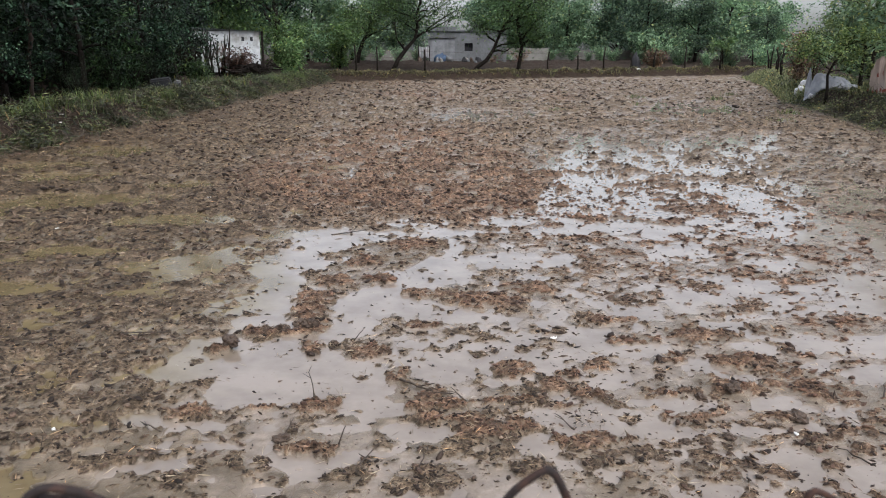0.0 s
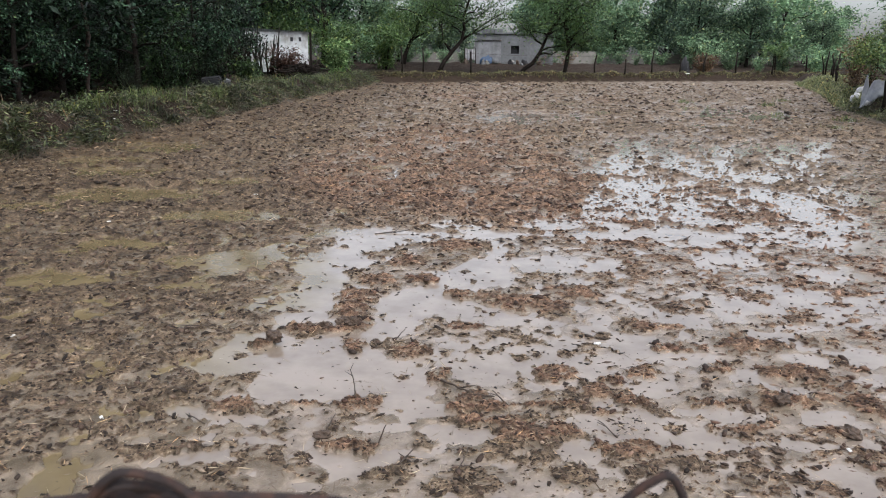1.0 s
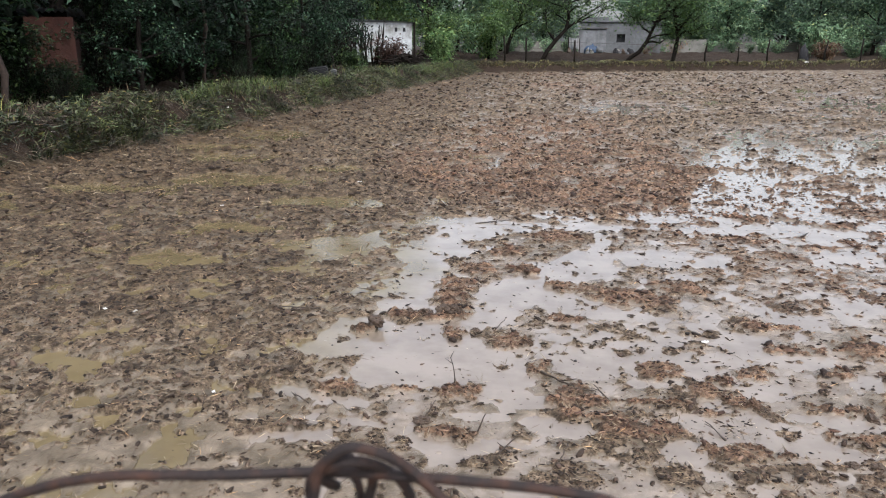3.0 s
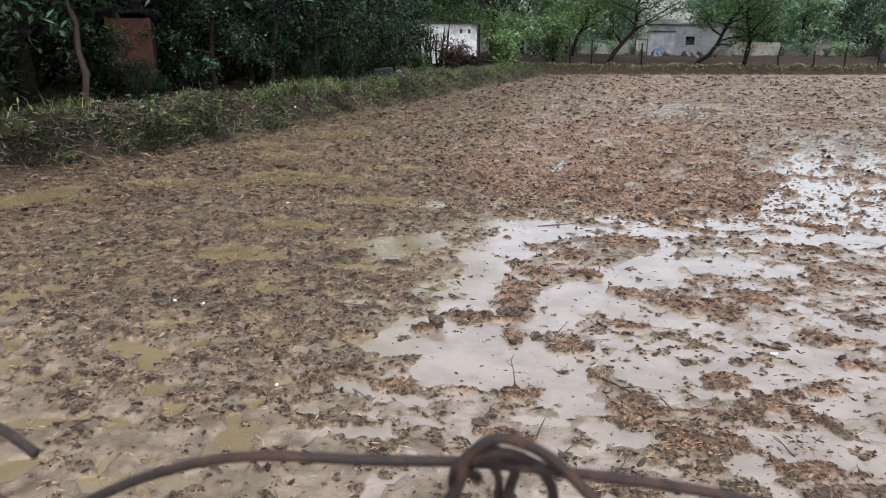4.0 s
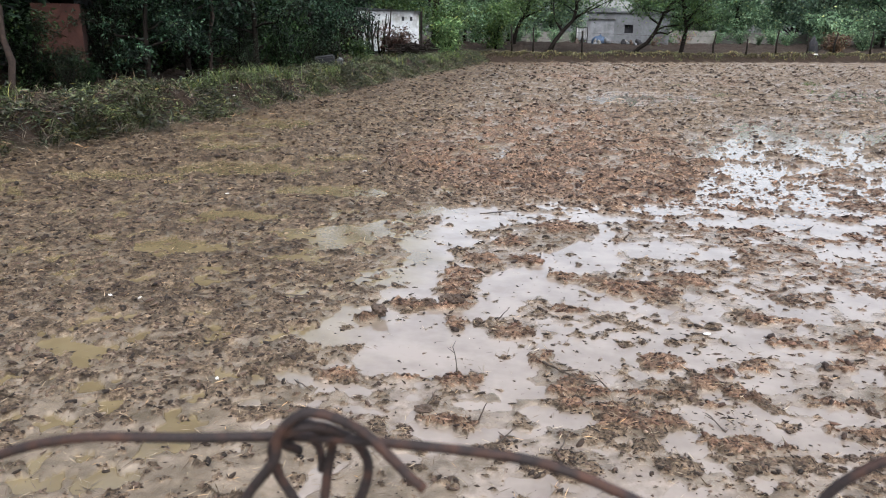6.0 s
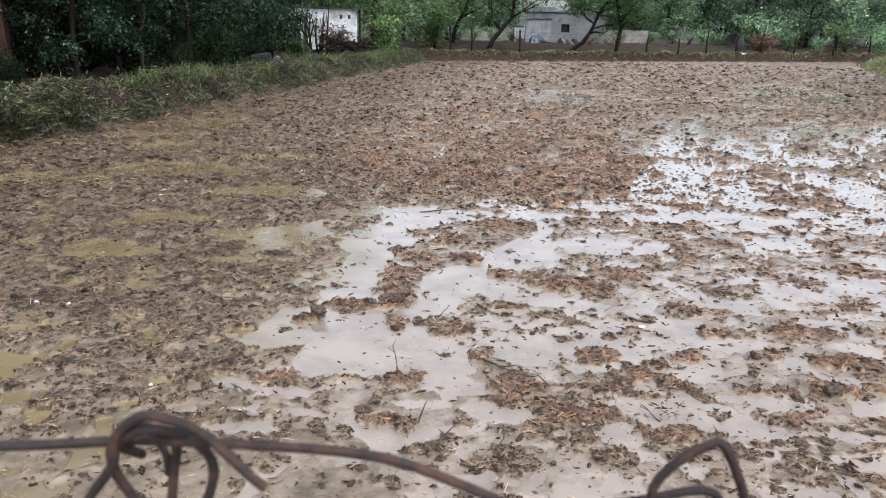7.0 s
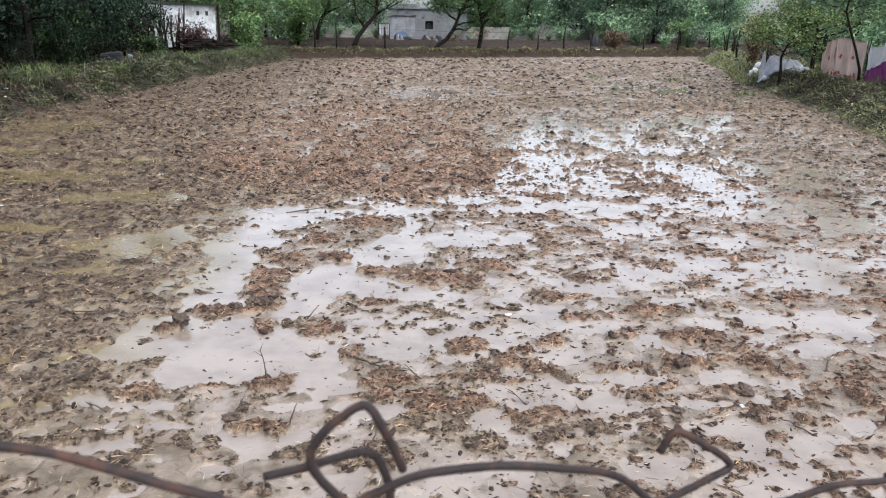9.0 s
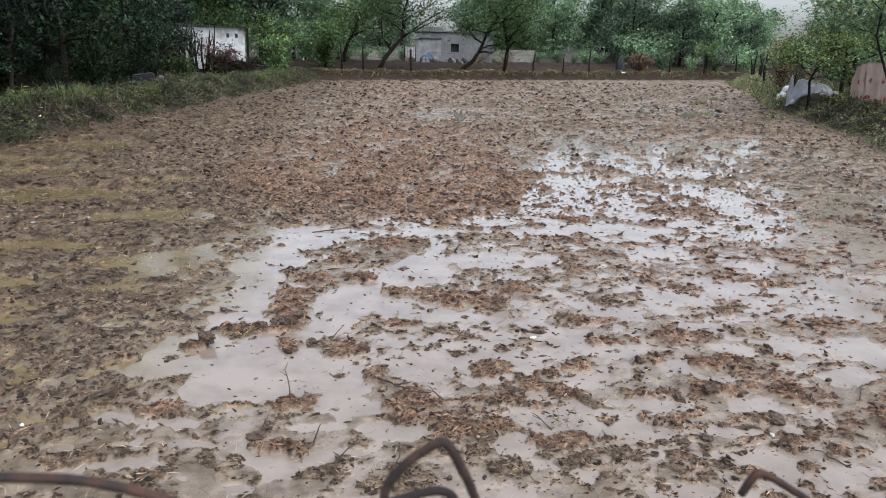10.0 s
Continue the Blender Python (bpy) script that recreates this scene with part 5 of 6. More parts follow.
def heap(name, x, y, size, tall, mat, label, category, seed, z=None, crease_=1.0):
    """A slumped covered bundle."""
    g = np.random.default_rng(seed)
    bm = bmesh.new()
    bmesh.ops.create_icosphere(bm, subdivisions=3, radius=1)
    off = Vector(g.uniform(0, 90, 3))
    for v in bm.verts:
        c = v.co.copy()
        crease = abs(noise.noise(c * 2.2 + off)) * 0.7 + abs(noise.noise(c * 5 + off)) * 0.3
        k = 0.95 + 0.5 * noise.noise(c * 1.1 + off) - crease * 0.6 - (crease_ - 1) * 0.5 * abs(noise.noise(Vector((c.x * 2 + c.z * 4, c.y * 5, c.z * 2)) + off))
        v.co = Vector((c.x * size[0] / 2 * k, c.y * size[1] / 2 * k, max(c.z, -0.25) * tall * k))
    for f in bm.faces:
        f.smooth = True
    ob = part(name, bm, mat, None)
    ob.matrix_world = pose(x, y, (float(height(x, y)[0]) if z is None else z) + 0.12 * tall, 0, 0, g.uniform(-20, 20))
    return tagged(ob, label, category)


heap("blue_bundle", 0.75, 56.2, (1.2, 0.7), 0.6, BLUE, "blue tarpaulin over a bundle beside the house", "tarpaulin", 701)
sheet = part("hung_cloth", draped(0.75, 0.85, 702), WHITECLOTH, None)
sheet.matrix_world = pose(-0.55, 56.0, 1.15)
tagged(sheet, "white cloth hanging beside the house", "cloth")
line_posts = Geo()
tube(line_posts, [(-0.95, 56.03, 0.6), (-0.93, 56.03, 2.05)], [0.04, 0.03], 6)
tube(line_posts, [(-0.15, 56.03, 0.6), (-0.16, 56.03, 2.0)], [0.04, 0.03], 6)
tube(line_posts, [(-0.95, 56.03, 2.0), (-0.15, 56.03, 1.99)], [0.02, 0.02], 6)
rack = new("drying_rack", line_posts.mesh("drying_rack", BARK, True))
tagged(rack, "rough wooden drying rack of poles", "rack")
for k in range(16):
    gx = g0.uniform(-0.9, 3.4)
    heap("yard_clutter", gx, 55.6 + g0.uniform(-0.6, 0.4), (g0.uniform(0.25, 0.6), 0.4), g0.uniform(0.15, 0.4), [CEMENT, CLOD, DARK, GARDENWALL, BARK][k % 5], "small piece of household clutter in the yard", "clutter", 720 + k)
block = thing("dark_block", stand(-8.3, 24.0, 12, 1, 0.05), "dark slab with a grey end panel leaning on the bank", "slab")
placed(part("slab", box_bm((0.60, 0.28, 0.46), (0, 0, 0.22), 0.03, jitter=0.012), DARK, block), pose(0, 0, 0, 12, -6, 0))
placed(part("end_panel", box_bm((0.16, 0.24, 0.46), (0, 0, 0.2), 0.02, jitter=0.01), CEMENT, block, "grey weathered end panel"), pose(0.37, -0.04, -0.04, 10, 14, 0))


# ---- fences ----
def far_posts():
    g = np.random.default_rng(9)
    spots = [(-4.1, 0.9), (-3.0, 0.9), (-0.4, 1.0), (7.0, 1.0), (8.9, 0.95), (10.7, 0.9), (12.6, 0.9), (14.3, 0.95), (16.6, 0.9), (19.5, 0.9), (22.0, 0.9)]
    tops = []
    for k, (x, d) in enumerate(spots):
        y = 43.0 + 0.42 * x + d
        tall = 1.15 + g.uniform(-0.15, 0.25)
        geo = Geo()
        tube(geo, [(0, 0, -0.2), (g.normal(0, 0.02), 0, tall * 0.5), (g.normal(0, 0.04), 0, tall)], [0.055, 0.05, 0.042], 7, 0.12)
        ob = new("fence_post", geo.mesh("fence_post", BARK, True))
        ob.matrix_world = stand(x, y, 0, 1, 0)
        tagged(ob, "rough dark wooden fence post on the far bank", "fence post", "far fence posts")
        tops.append((x, y, float(height(x, y)[0]) + tall))
    for drop in (0.1, 0.5):
        geo = Geo()
        line = []
        for a, b in zip(tops, tops[1:]):
            for s in np.linspace(0, 1, 6, endpoint=False):
                line.append((a[0] + (b[0] - a[0]) * s, a[1] + (b[1] - a[1]) * s, a[2] + (b[2] - a[2]) * s - drop - 0.06 * math.sin(math.pi * s)))
        tube(geo, line, 0.006, 5)
        tagged(new("fence_wire", geo.mesh("fence_wire", RUST)), "thin rusty wire strung between fence posts", "fence wire", "far fence wires")


far_posts()
gp = np.random.default_rng(14)
for k in range(9):
    y = 44 - 1.75 * k
    x = float(np.interp(y, RIGHT_Y, RIGHT_X)) + 1.0 + gp.uniform(-0.2, 0.3)
    geo = Geo()
    tall = gp.uniform(1.0, 1.5)
    tube(geo, [(0, 0, -0.2), (gp.normal(0, 0.05), 0, tall * 0.55), (gp.normal(0, 0.08), gp.normal(0, 0.05), tall)], [0.05, 0.045, 0.03], 7, 0.15)
    ob = new("fence_post", geo.mesh("fence_post", BARK, True))
    ob.matrix_world = stand(x, y, 0, 1, 0)
    tagged(ob, "crooked branch used as a fence post on the side bank", "fence post", "side fence posts")


# ---- plants and cloth on the right bank ----
tree("young_tree", 131, stand(10.3, 20.3), "young yellow-green tree beside the covered bundle", 2.3, 0.042, 1.35, 13, 4200, 0.30, 0.095, 0.048, LEAF_BRIGHT, first=0.42, category="small tree", droop=0.2,
     path=[(0, 0, -0.1), (0.02, 0, 0.35), (-0.02, 0, 0.75), (0.1, 0, 1.05), (0.35, 0, 1.4), (0.65, 0, 1.7)])
tree("young_tree", 132, stand(11.9, 21.6), "young green tree behind the hung sheets", 3.0, 0.06, 1.5, 12, 4000, 0.36, 0.11, 0.055, LEAF_BRIGHT, first=0.35, category="small tree", droop=0.2)
tree("leaning_tree", 133, stand(10.30, 16.8), "dark thin tree leaning in front of the pink sheets", 3.2, 0.036, 1.5, 8, 2200, 0.45, 0.15, 0.065, LEAF_FAR, first=0.6, category="small tree",
     path=[(0.05, 0, -0.1), (0.0, 0, 0.4), (-0.15, 0, 0.8), (-0.33, 0, 1.2), (-0.5, 0, 1.6), (-0.45, 0, 2.2), (-0.2, 0, 2.9)])
tree("side_tree", 134, stand(14.5, 24.0), "dark green tree behind the side bank", 5.5, 0.11, 2.2, 10, 5200, 0.95, 0.16, 0.07, LEAF_FAR, first=0.2)
tree("side_tree", 135, stand(17.5, 19.5), "dark green tree behind the side bank", 6.0, 0.12, 2.6, 10, 5600, 1.05, 0.16, 0.07, LEAF_FAR, first=0.15)
tree("side_tree", 136, stand(16.7, 29.5), "green tree with open crown behind the side fence", 5.0, 0.10, 1.9, 9, 3000, 0.8, 0.16, 0.07, LEAF_FAR, first=0.4)
for k, (x, y, s) in enumerate([(13.0, 19.0, 0.55), (13.2, 21.5, 0.6), (15.5, 22.5, 0.8), (16.5, 27.0, 0.8), (18.5, 33.0, 0.8), (20.5, 38.0, 0.8), (14.0, 16.0, 0.7), (19.0, 25.0, 0.9), (22.0, 45.0, 0.8), (25.0, 50.0, 0.9), (17.5, 14.0, 0.9)]):
    put_copy(bushes[k % 2], x, y, 70 * k, s)
LEAF_ORANGE = leafy("orange_dead_leaf", (0.085, 0.048, 0.028), (0.18, 0.105, 0.06), (0.32, 0.22, 0.13))
LEAF_DEAD = leafy("dead_brown_leaf", (0.030, 0.017, 0.013), (0.075, 0.040, 0.030), (0.14, 0.080, 0.060))
shrub("dry_bush", 141, stand(13.4, 28.4), "withered orange-brown bush on the side bank", 1.3, 1.75, 14, 1300, 0.13, 0.06, LEAF_ORANGE)
shrub("dry_bush", 142, stand(13.0, 26.6), "brown dead bush on the side bank", 0.9, 1.0, 12, 350, 0.12, 0.05, LEAF_DRY)
shrub("dry_stack", 143, stand(14.8, 51.6), "stack of dry orange-brown crop stalks on the far bank", 1.5, 1.5, 20, 900, 0.34, 0.07, LEAF_DRY, category="crop stack")
heap("dark_drum", 13.6, 51.8, (0.7, 0.6), 1.0, DARK, "dark bundle beside the stack of stalks", "bundle", 741)
tree("sapling", 144, stand(19.2, 51.6), "slim green sapling by the far fence", 2.2, 0.06, 0.9, 7, 900, 0.25, 0.2, 0.09, LEAF_SOFT, first=0.6, category="small tree")
shrub("dry_bush", 153, stand(6.3, 56.2), "withered brown weeds beside the house", 1.7, 1.0, 16, 500, 0.16, 0.05, LEAF_DRY)
shrub("dry_bush", 154, stand(4.3, 55.6), "withered brown weeds beside the house", 1.2, 0.6, 12, 300, 0.14, 0.05, LEAF_DRY)
shrub("hut_bush", 145, stand(-6.6, 36.3), "light green bush beside the white hut", 1.5, 1.6, 12, 1500, 0.17, 0.085, LEAF_SOFT)
shrub("hut_bush", 146, stand(-7.9, 26.8), "green bush on the bank by the dark block", 1.3, 1.2, 10, 1300, 0.13, 0.06, LEAF_MID)
shrub("dry_bush", 147, stand(-9.1, 36.4), "brown dead bush in front of the white hut", 1.7, 1.25, 34, 2600, 0.14, 0.07, LEAF_DEAD)
shrub("mid_bush", 148, stand(-5.6, 47.5), "dense green bush behind the end of the bank", 3.4, 2.6, 16, 3600, 0.2, 0.09, LEAF_LUSH)
shrub("mid_bush", 149, stand(-8.2, 44.5), "dense green bush behind the white hut", 3.2, 3.4, 16, 3600, 0.2, 0.09, LEAF_LUSH)
tree("mid_tree", 150, stand(-5.0, 52.0), "spreading green tree with a long bare limb", 6.0, 0.14, 2.8, 9, 5200, 1.1, 0.22, 0.10, LEAF_LUSH, lean=(2.4, 0), first=0.3)
tree("mid_tree", 151, stand(-12.0, 45.5), "bushy green tree behind the white hut", 6.0, 0.14, 2.6, 10, 5200, 1.1, 0.22, 0.10, LEAF_LUSH, first=0.15)


def bare_stems(x, y, seed):
    g = np.random.default_rng(seed)
    geo = Geo()
    for k in range(38):
        a = g.uniform(-1.3, 0.1) if k < 30 else g.uniform(0, 1.0)
        tall = g.uniform(1.1, 2.4)
        line = [(a, g.uniform(-0.2, 0.2), -0.1), (a + g.normal(0, 0.1), 0, tall * 0.5), (a + g.normal(0, 0.2), 0, tall)]
        tube(geo, line, [0.060, 0.046, 0.022], 6, 0.1)
        tube(geo, [line[1], (line[1][0] + g.normal(0, 0.25), 0.05, tall * 0.85)], [0.028, 0.012], 5)
    ob = new("dead_shrub", geo.mesh("dead_shrub", BARK, True))
    ob.matrix_world = stand(x, y)
    tagged(ob, "clump of bare dark stems in front of the hut", "shrub")


bare_stems(-10.4, 36.4, 151)


def brush_pile(x, y, seed):
    g = np.random.default_rng(seed)
    geo = Geo()
    for k in range(300):
        c = np.array([g.normal(0, 0.36), g.normal(0, 0.3), 0.75 * g.uniform() ** 1.4])
        d = g.normal(size=3) * [1, 0.7, 0.2]
        d /= np.linalg.norm(d)
        ln = g.uniform(0.3, 0.8)
        tube(geo, [c - d * ln / 2, c + g.normal(0, 0.03, 3), c + d * ln / 2], [0.036, 0.03, 0.018], 5)
    ob = new("brushwood", geo.mesh("brushwood", BARK, True))
    ob.matrix_world = stand(x, y)
    tagged(ob, "heap of cut dark branches beside the hut", "brushwood", kind="stuff")


brush_pile(-7.95, 35.2, 152)

BROWNBARK = plain("brown_bark", (0.018, 0.011, 0.008), (0.058, 0.036, 0.025), 15, 0.85, bump=0.7, depth=0.01)
# thin brown trunk and pole at the edge of the grove
for k, (x, y, ln) in enumerate([(-9.0, 11.0, 0.0), (-9.3, 18.2, 0.3)]):
    geo = Geo()
    tube(geo, [(0, 0, -0.1), (-0.03, 0.02, 0.35), (0.03, 0, 0.7), (-0.07 + ln * 0.3, 0, 1.05), (-0.05 + ln * 0.6, 0, 1.5), (-0.2 + ln, 0, 1.9), (-0.45 + ln, 0.1, 3.4)], [0.065, 0.05, 0.055, 0.045, 0.05, 0.035, 0.025], 8, 0.12)
    ob = new("dead_tree", geo.mesh("dead_tree", BROWNBARK, True))
    ob.matrix_world = stand(x, y)
    tagged(ob, "thin brown bare dead tree at the edge of the grove", "tree")

# cloth hung as a fence
def swing_at(u, t, seed, folds, sway):
    ph = np.random.default_rng(seed).uniform(0, 6, 3)
    return sway * (math.sin(u * folds * 6.28 + ph[0] + 1.3 * t) * (1.1 - 0.6 * t) + 0.5 * math.sin(u * folds * 14 + ph[1] - 2 * t) + 0.25 * math.sin(u * folds * 33 + ph[2] + 5 * t))


def sheet_bm(ln, top, low, seed, folds=2, sway=0.05):
    """A sheet between a lower and an upper edge, both given along its length, with folds that run down from its pegs."""
    ph = np.random.default_rng(seed).uniform(0, 6, 3)
    bm = bmesh.new()
    nx, nz = 40, 18
    grid = {}
    for i in range(nx + 1):
        for j in range(nz + 1):
            u, t = i / nx, j / nz
            z0, z1 = low(u), top(u)
            grid[i, j] = bm.verts.new(((u - 0.5) * ln + 0.03 * math.sin(4 * t + ph[2]), swing_at(u, t, seed, folds, sway), z0 + (z1 - z0) * t))
    for i in range(nx):
        for j in range(nz):
            bm.faces.new((grid[i, j], grid[i + 1, j], grid[i + 1, j + 1], grid[i, j + 1]))
    bmesh.ops.solidify(bm, geom=bm.faces[:], thickness=0.006)
    for f in bm.faces:
        f.smooth = True
    return bm


def cloth_fence():
    pink, grey = "faded pink floral sheet with red flowers hung as a fence", "pale grey sheet with a purple lower half hung as a fence"

    def domed(u):
        return 0.95 * (1 - 0.5 * max(0, 1 - u / 0.45) ** 2) - 0.05 * u

    def slack(u):
        return 0.98 - 0.30 * max(0, 1 - u / 0.22) ** 2 - 0.12 * u

    def peak(u):
        return 0.86 - 0.05 * math.sin(3.14 * min(1, u * 1.6)) + 0.42 * max(0, (u - 0.45) / 0.55) ** 1.5

    def fall(u):
        return 0.95 + 0.33 * max(0, 1 - u / 0.45) ** 1.6

    def slant(u):
        return 0.18 + 0.36 * math.sin(1.57 * u)

    def level(u):
        return 0.52 - 0.05 * u

    def foot(u):
        return 0.02

    runs = [((11.2, 19.9), (10.78, 18.4), domed, None, pink), ((10.72, 18.6), (10.36, 16.8), slack, None, pink),
            ((10.38, 16.75), (10.05, 15.2), peak, slant, grey), ((10.03, 15.15), (9.6, 13.2), fall, level, grey)]
    for k, ((x0, y0), (x1, y1), top, split, label) in enumerate(runs):
        ln = math.hypot(x1 - x0, y1 - y0)
        z = float(height((x0 + x1) / 2, (y0 + y1) / 2)[0])
        ob = thing("hung_sheet", pose((x0 + x1) / 2, (y0 + y1) / 2, z, 0, 0, math.degrees(math.atan2(y1 - y0, x1 - x0))), label, "hung sheet", "cloth fence")
        if split is None:
            part("cloth", sheet_bm(ln, top, foot, 800 + k, 2, 0.05), PINK, ob)
            gg = np.random.default_rng(820 + k)
            for q in range(9):
                u, t = (0.12 + 0.13 * q + gg.uniform(-0.04, 0.04), gg.uniform(0.06, 0.16)) if q < 7 else (0.35 + 0.4 * (q - 7), gg.uniform(0.52, 0.62))
                bm = bmesh.new()
                bmesh.ops.create_circle(bm, cap_ends=True, segments=15, radius=0.055)
                for v in bm.verts:
                    v.co *= gg.uniform(0.35, 1.3)
                    v.co.x *= 1.7
                out = bmesh.ops.extrude_face_region(bm, geom=bm.faces[:])
                bmesh.ops.translate(bm, vec=(0, 0, 0.004), verts=[e for e in out["geom"] if isinstance(e, bmesh.types.BMVert)])
                placed(part("flower_print", bm, FLOWER, ob, "red printed flower"), pose((u - 0.5) * ln, swing_at(u, t, 800 + k, 2, 0.05) - 0.03, t * top(u), 90, 0, 0))
        else:
            part("cloth", sheet_bm(ln, top, split, 800 + k, 2, 0.05), SHEETGREY, ob, "pale grey upper half")
            placed(part("cloth", sheet_bm(ln, lambda u: split(u) + 0.03, foot, 800 + k, 2, 0.05), PURPLE, ob, "purple lower half"), pose(0, -0.015, 0))
        for side in ((), (), (-0.5,), (-0.5, 0.5))[k]:
            geo = Geo()
            tall = top(side + 0.5)
            tube(geo, [(side * ln, 0.04, -0.2), (side * ln - 0.02, 0.04, 0.6), (side * ln + 0.03, 0.05, tall + 0.10)], [0.018, 0.016, 0.012], 6)
            part("pole", geo.mesh("pole", BARK, True), BARK, ob)


cloth_fence()


def tarpaulin(x, y, turn, long, wide, tall):
    """A creased sheet thrown over a low lumpy heap, pulled up to a point at one end and tucked under along its foot."""
    bm = bmesh.new()
    nu, nv = 60, 34
    m = pose(x, y, 0, 0, 0, turn)
    grid = {}
    for i in range(nu + 1):
        for j in range(nv + 1):
            u, v = i / nu, 2 * j / nv - 1
            p = Vector((u * 2.6, v * 1.3, 3.0))
            body = (1 - abs(v) ** 2.4) * float(smooth(-0.02, 0.2, u)) * float(smooth(1.03, 0.45, u)) * (0.80 + 0.30 * noise.noise(p * 1.6))
            point = 1.45 * math.exp(-((u - 0.06) / 0.068) ** 2 - (v / 0.35) ** 2)
            crease = abs(noise.noise(Vector((u * 6 + v * 2.5, v * 2.0 - u * 2, 1.0)))) * 0.5 + 0.22 * abs(noise.noise(p * 4.5))
            z = tall * (max(body, point) + 0.10 - 0.42 * crease * (0.25 + max(body, 0)))
            w = wide * (0.5 + 0.12 * noise.noise(p * 1.5)) * (1 - 0.15 * u)
            c = m @ Vector(((u - 0.5) * long, v * w, 0))
            grid[i, j] = bm.verts.new((c.x, c.y, float(height(c.x, c.y)[0]) + 0.02 + max(z, 0)))
    for i in range(nu):
        for j in range(nv):
            bm.faces.new((grid[i, j], grid[i + 1, j], grid[i + 1, j + 1], grid[i, j + 1]))
    bmesh.ops.recalc_face_normals(bm, faces=bm.faces[:])
    bmesh.ops.solidify(bm, geom=bm.faces[:], thickness=0.006)
    for f in bm.faces:
        f.smooth = True
    tagged(part("tarpaulin_cover", bm, GREYTARP, None), "grey-white creased tarpaulin over a slumped heap on the bank", "tarpaulin")


tarpaulin(11.22, 21.85, -28, 1.32, 0.72, 0.55)
for k, (x, y, s) in enumerate([(11.55, 24.3, 0.34), (10.72, 21.85, 0.27), (12.35, 25.75, 0.32)]):
    heap("white_sack", x, y, (s * 1.3, s), s * 0.8, WHITECLOTH, "small white plastic sack lying at the bank", "sack", 760 + k)

# tufts of weeds standing in the flooded corner
tufts = Geo()
for k, (x, y) in enumerate([(3.2, 20.0), (5.9, 22.5), (8.0, 21.0), (8.6, 18.6), (2.6, 24.0), (6.8, 26.0), (9.0, 24.5), (10.4, 27.0), (7.6, 17.0)]):
    g = np.random.default_rng(900 + k)
    geo = Geo()
    c = np.stack([g.normal(0, 0.16, 70), g.normal(0, 0.16, 70), np.zeros(70)], 1)
    blades(geo, c, 0.16, 0.006, 1.0, g)
    tufts.add(geo.v[0] + np.array(stand(x, y))[:3, 3], geo.f[0])
tagged(new("field_weeds", tufts.mesh("field_weeds", GRASS_FRESH)), "tufts of green weeds standing in the wet field", "weeds", kind="stuff")


# ---- the rusty wire fence at the camera's side of the field ----
def smooth_line(points, n=6):
    """Rounds a short run of places into a flowing line."""
    p = np.asarray(points, float)
    p = np.concatenate([2 * p[:1] - p[1:2], p, 2 * p[-1:] - p[-2:-1]])
    out = []
    for a, b, c, d in zip(p, p[1:], p[2:], p[3:]):
        for t in np.linspace(0, 1, n, endpoint=False):
            out.append(0.5 * (2 * b + (c - a) * t + (2 * a - 5 * b + 4 * c - d) * t * t + (3 * b - a - 3 * c + d) * t ** 3))
    out.append(p[-2])
    return np.array(out)


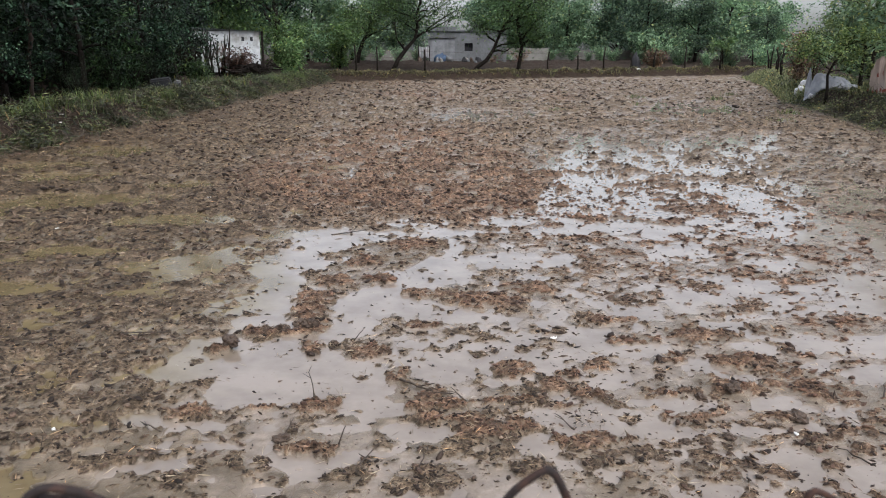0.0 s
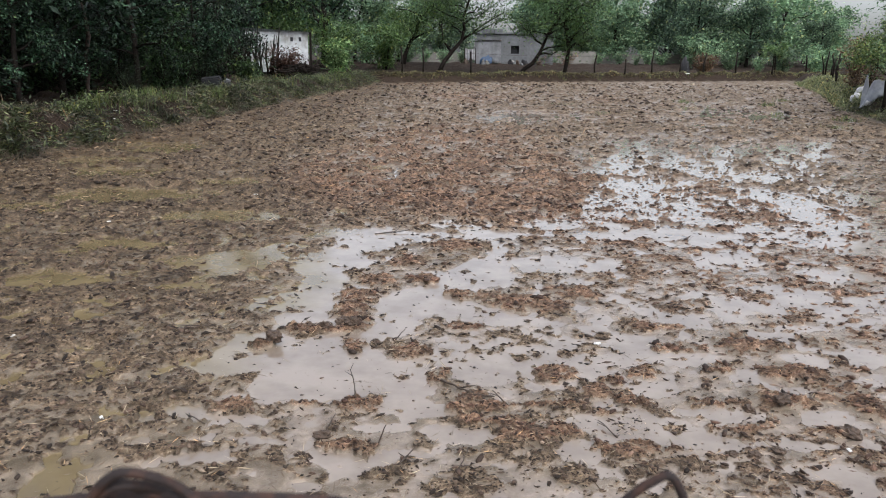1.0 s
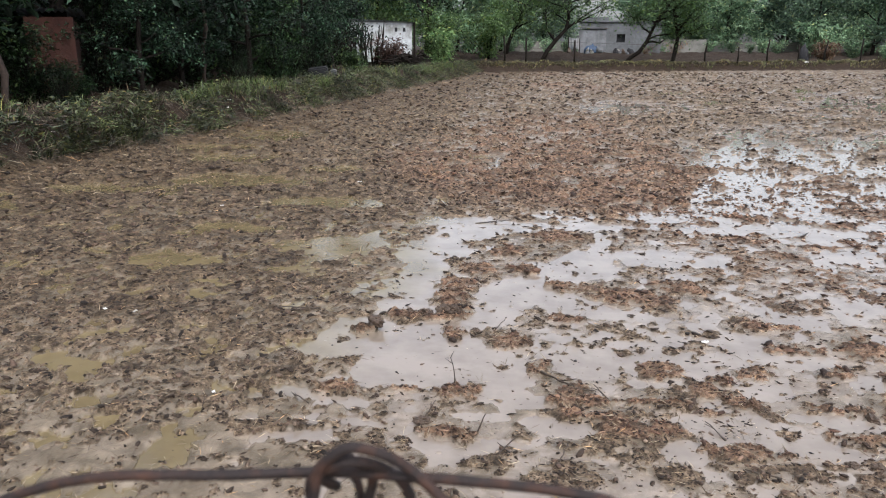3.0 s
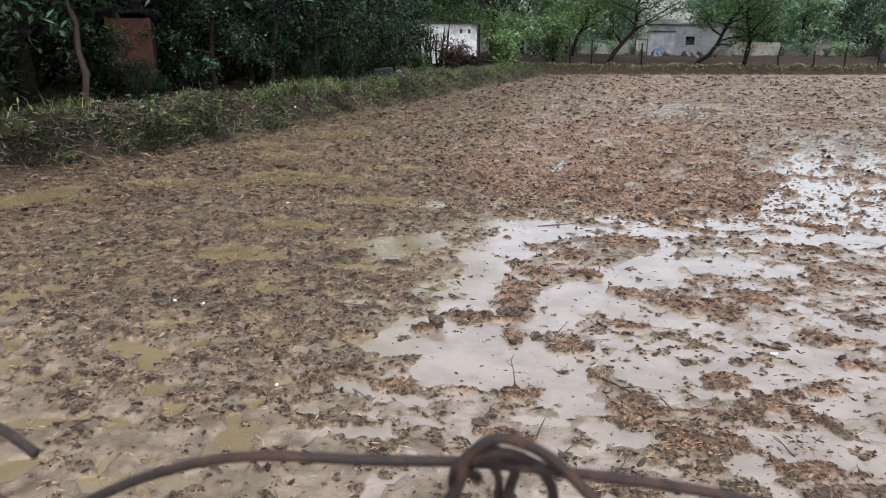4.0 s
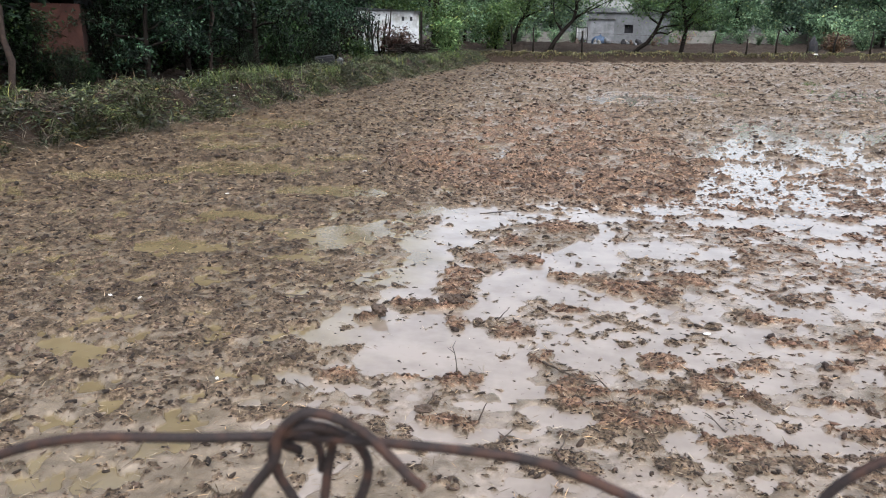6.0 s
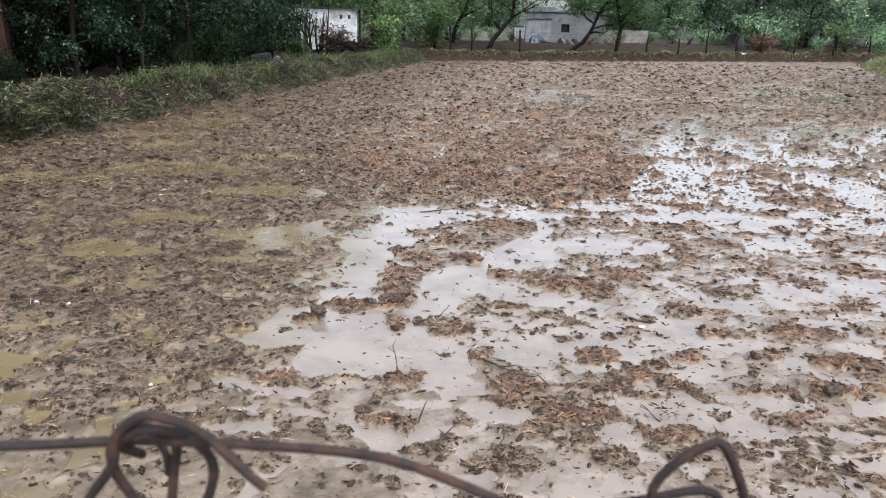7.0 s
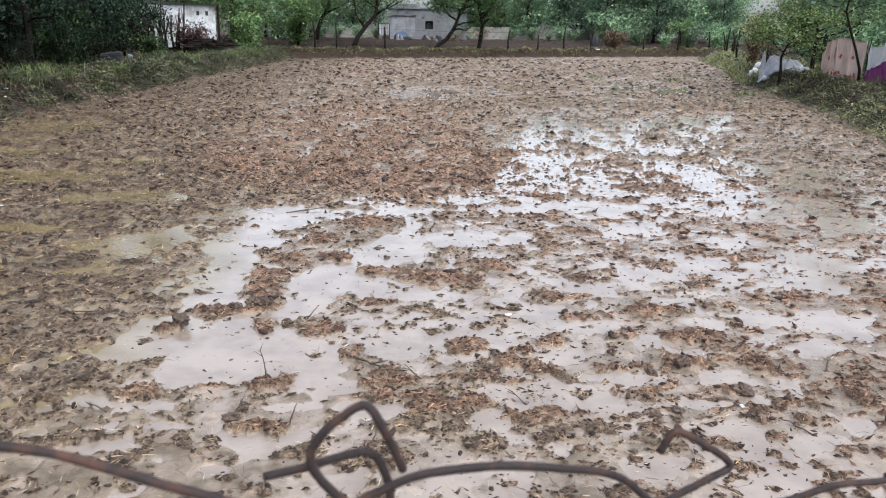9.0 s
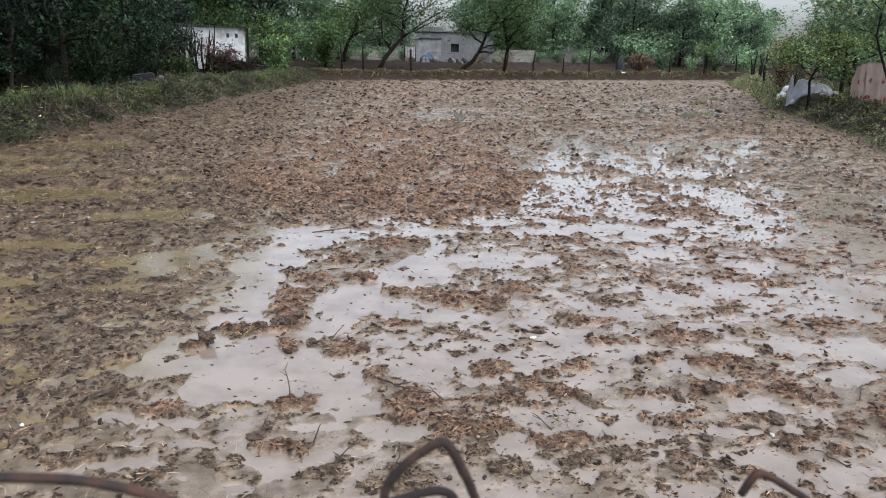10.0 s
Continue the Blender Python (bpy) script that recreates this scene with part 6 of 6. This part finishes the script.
def wire_fence():
    ob = thing("wire_fence", pose(0, 0, 0), "old rusty barbed wire strung between posts, hand-twisted barbs", "fence")
    R = 0.00102

    def strand(name, points, r=R, parent=ob, label=""):
        geo = Geo()
        tube(geo, smooth_line(points), r, 10, 0.06)
        return part(name, geo.mesh(name, RUST, True), RUST, parent, label)

    wire = strand("wire", [(-1.6, 0.36, 1.40), (-0.9, 0.375, 1.385), (-0.45, 0.39, 1.392), (-0.33, 0.396, 1.398), (-0.305, 0.398, 1.388), (-0.294, 0.40, 1.382), (-0.281, 0.40, 1.377), (-0.269, 0.40, 1.379), (-0.248, 0.40, 1.390), (-0.228, 0.40, 1.397),
                           (-0.205, 0.405, 1.397), (-0.191, 0.41, 1.396), (-0.177, 0.41, 1.397), (-0.148, 0.412, 1.396), (-0.133, 0.414, 1.3925), (-0.112, 0.415, 1.384), (-0.098, 0.418, 1.377),
                           (-0.086, 0.422, 1.369), (-0.076, 0.426, 1.371), (-0.064, 0.426, 1.377), (-0.054, 0.426, 1.379), (-0.042, 0.427, 1.379), (-0.029, 0.43, 1.376), (-0.012, 0.438, 1.368),
                           (0.01, 0.448, 1.348), (0.043, 0.46, 1.344), (0.059, 0.46, 1.349), (0.073, 0.46, 1.350), (0.12, 0.462, 1.353), (0.5, 0.47, 1.36), (1.6, 0.49, 1.39)], R, label="rusty wire with kinks")
    barb = strand("barb", [(-0.296, 0.395, 1.385), (-0.296, 0.394, 1.393), (-0.292, 0.395, 1.398), (-0.286, 0.395, 1.400), (-0.281, 0.395, 1.400), (-0.274, 0.395, 1.397), (-0.269, 0.395, 1.394)])
    barb2 = strand("barb", [(-0.199, 0.404, 1.378), (-0.194, 0.405, 1.387), (-0.189, 0.405, 1.394), (-0.188, 0.405, 1.399), (-0.1855, 0.405, 1.4025), (-0.182, 0.4055, 1.4045), (-0.1775, 0.4065, 1.4035), (-0.1735, 0.4085, 1.4005), (-0.170, 0.4090, 1.3975), (-0.1665, 0.4085, 1.3945), (-0.163, 0.408, 1.3915), (-0.1605, 0.408, 1.3895)])
    strand("twist", [(-0.184, 0.409, 1.376), (-0.187, 0.409, 1.383), (-0.190, 0.408, 1.390), (-0.190, 0.407, 1.396), (-0.186, 0.406, 1.400), (-0.181, 0.407, 1.401), (-0.176, 0.411, 1.397), (-0.173, 0.413, 1.391), (-0.174, 0.413, 1.384), (-0.178, 0.412, 1.377)], R, barb2)
    strand("twist", [(-0.187, 0.4125, 1.392), (-0.189, 0.4075, 1.397), (-0.186, 0.4065, 1.401), (-0.182, 0.408, 1.4005), (-0.180, 0.4125, 1.395), (-0.1815, 0.414, 1.388), (-0.1825, 0.413, 1.379)], R, barb2)
    strand("twist", [(-0.186, 0.4145, 1.396), (-0.1835, 0.415, 1.391), (-0.1835, 0.4155, 1.386)], R * 0.8, barb2, "paler stripped wire end")
    barb3 = strand("barb", [(-0.072, 0.428, 1.366), (-0.079, 0.427, 1.372), (-0.084, 0.426, 1.379), (-0.085, 0.426, 1.384), (-0.081, 0.426, 1.390), (-0.0745, 0.426, 1.395), (-0.072, 0.426, 1.3945), (-0.070, 0.426, 1.391), (-0.067, 0.427, 1.384), (-0.065, 0.428, 1.378)])
    strand("twist", [(-0.096, 0.43, 1.376), (-0.087, 0.43, 1.378), (-0.076, 0.4305, 1.381), (-0.0715, 0.4305, 1.3805), (-0.0695, 0.4305, 1.377), (-0.068, 0.43, 1.372), (-0.068, 0.429, 1.366)], R, barb3)
    strand("barb", [(-0.002, 0.446, 1.347), (0.005, 0.451, 1.351), (0.017, 0.453, 1.3565), (0.0235, 0.454, 1.3595), (0.022, 0.454, 1.3625), (0.016, 0.453, 1.367), (0.009, 0.452, 1.3715), (0.006, 0.452, 1.3715), (0.003, 0.452, 1.366)])
    for x, y in ((-1.6, 0.36), (1.6, 0.49)):
        geo = Geo()
        tube(geo, [(x, y, -0.2), (x, y, 0.7), (x, y, 1.5)], [0.06, 0.055, 0.05], 8, 0.08)
        part("post", geo.mesh("post", BARK, True), BARK, ob, "rough wooden post")


wire_fence()
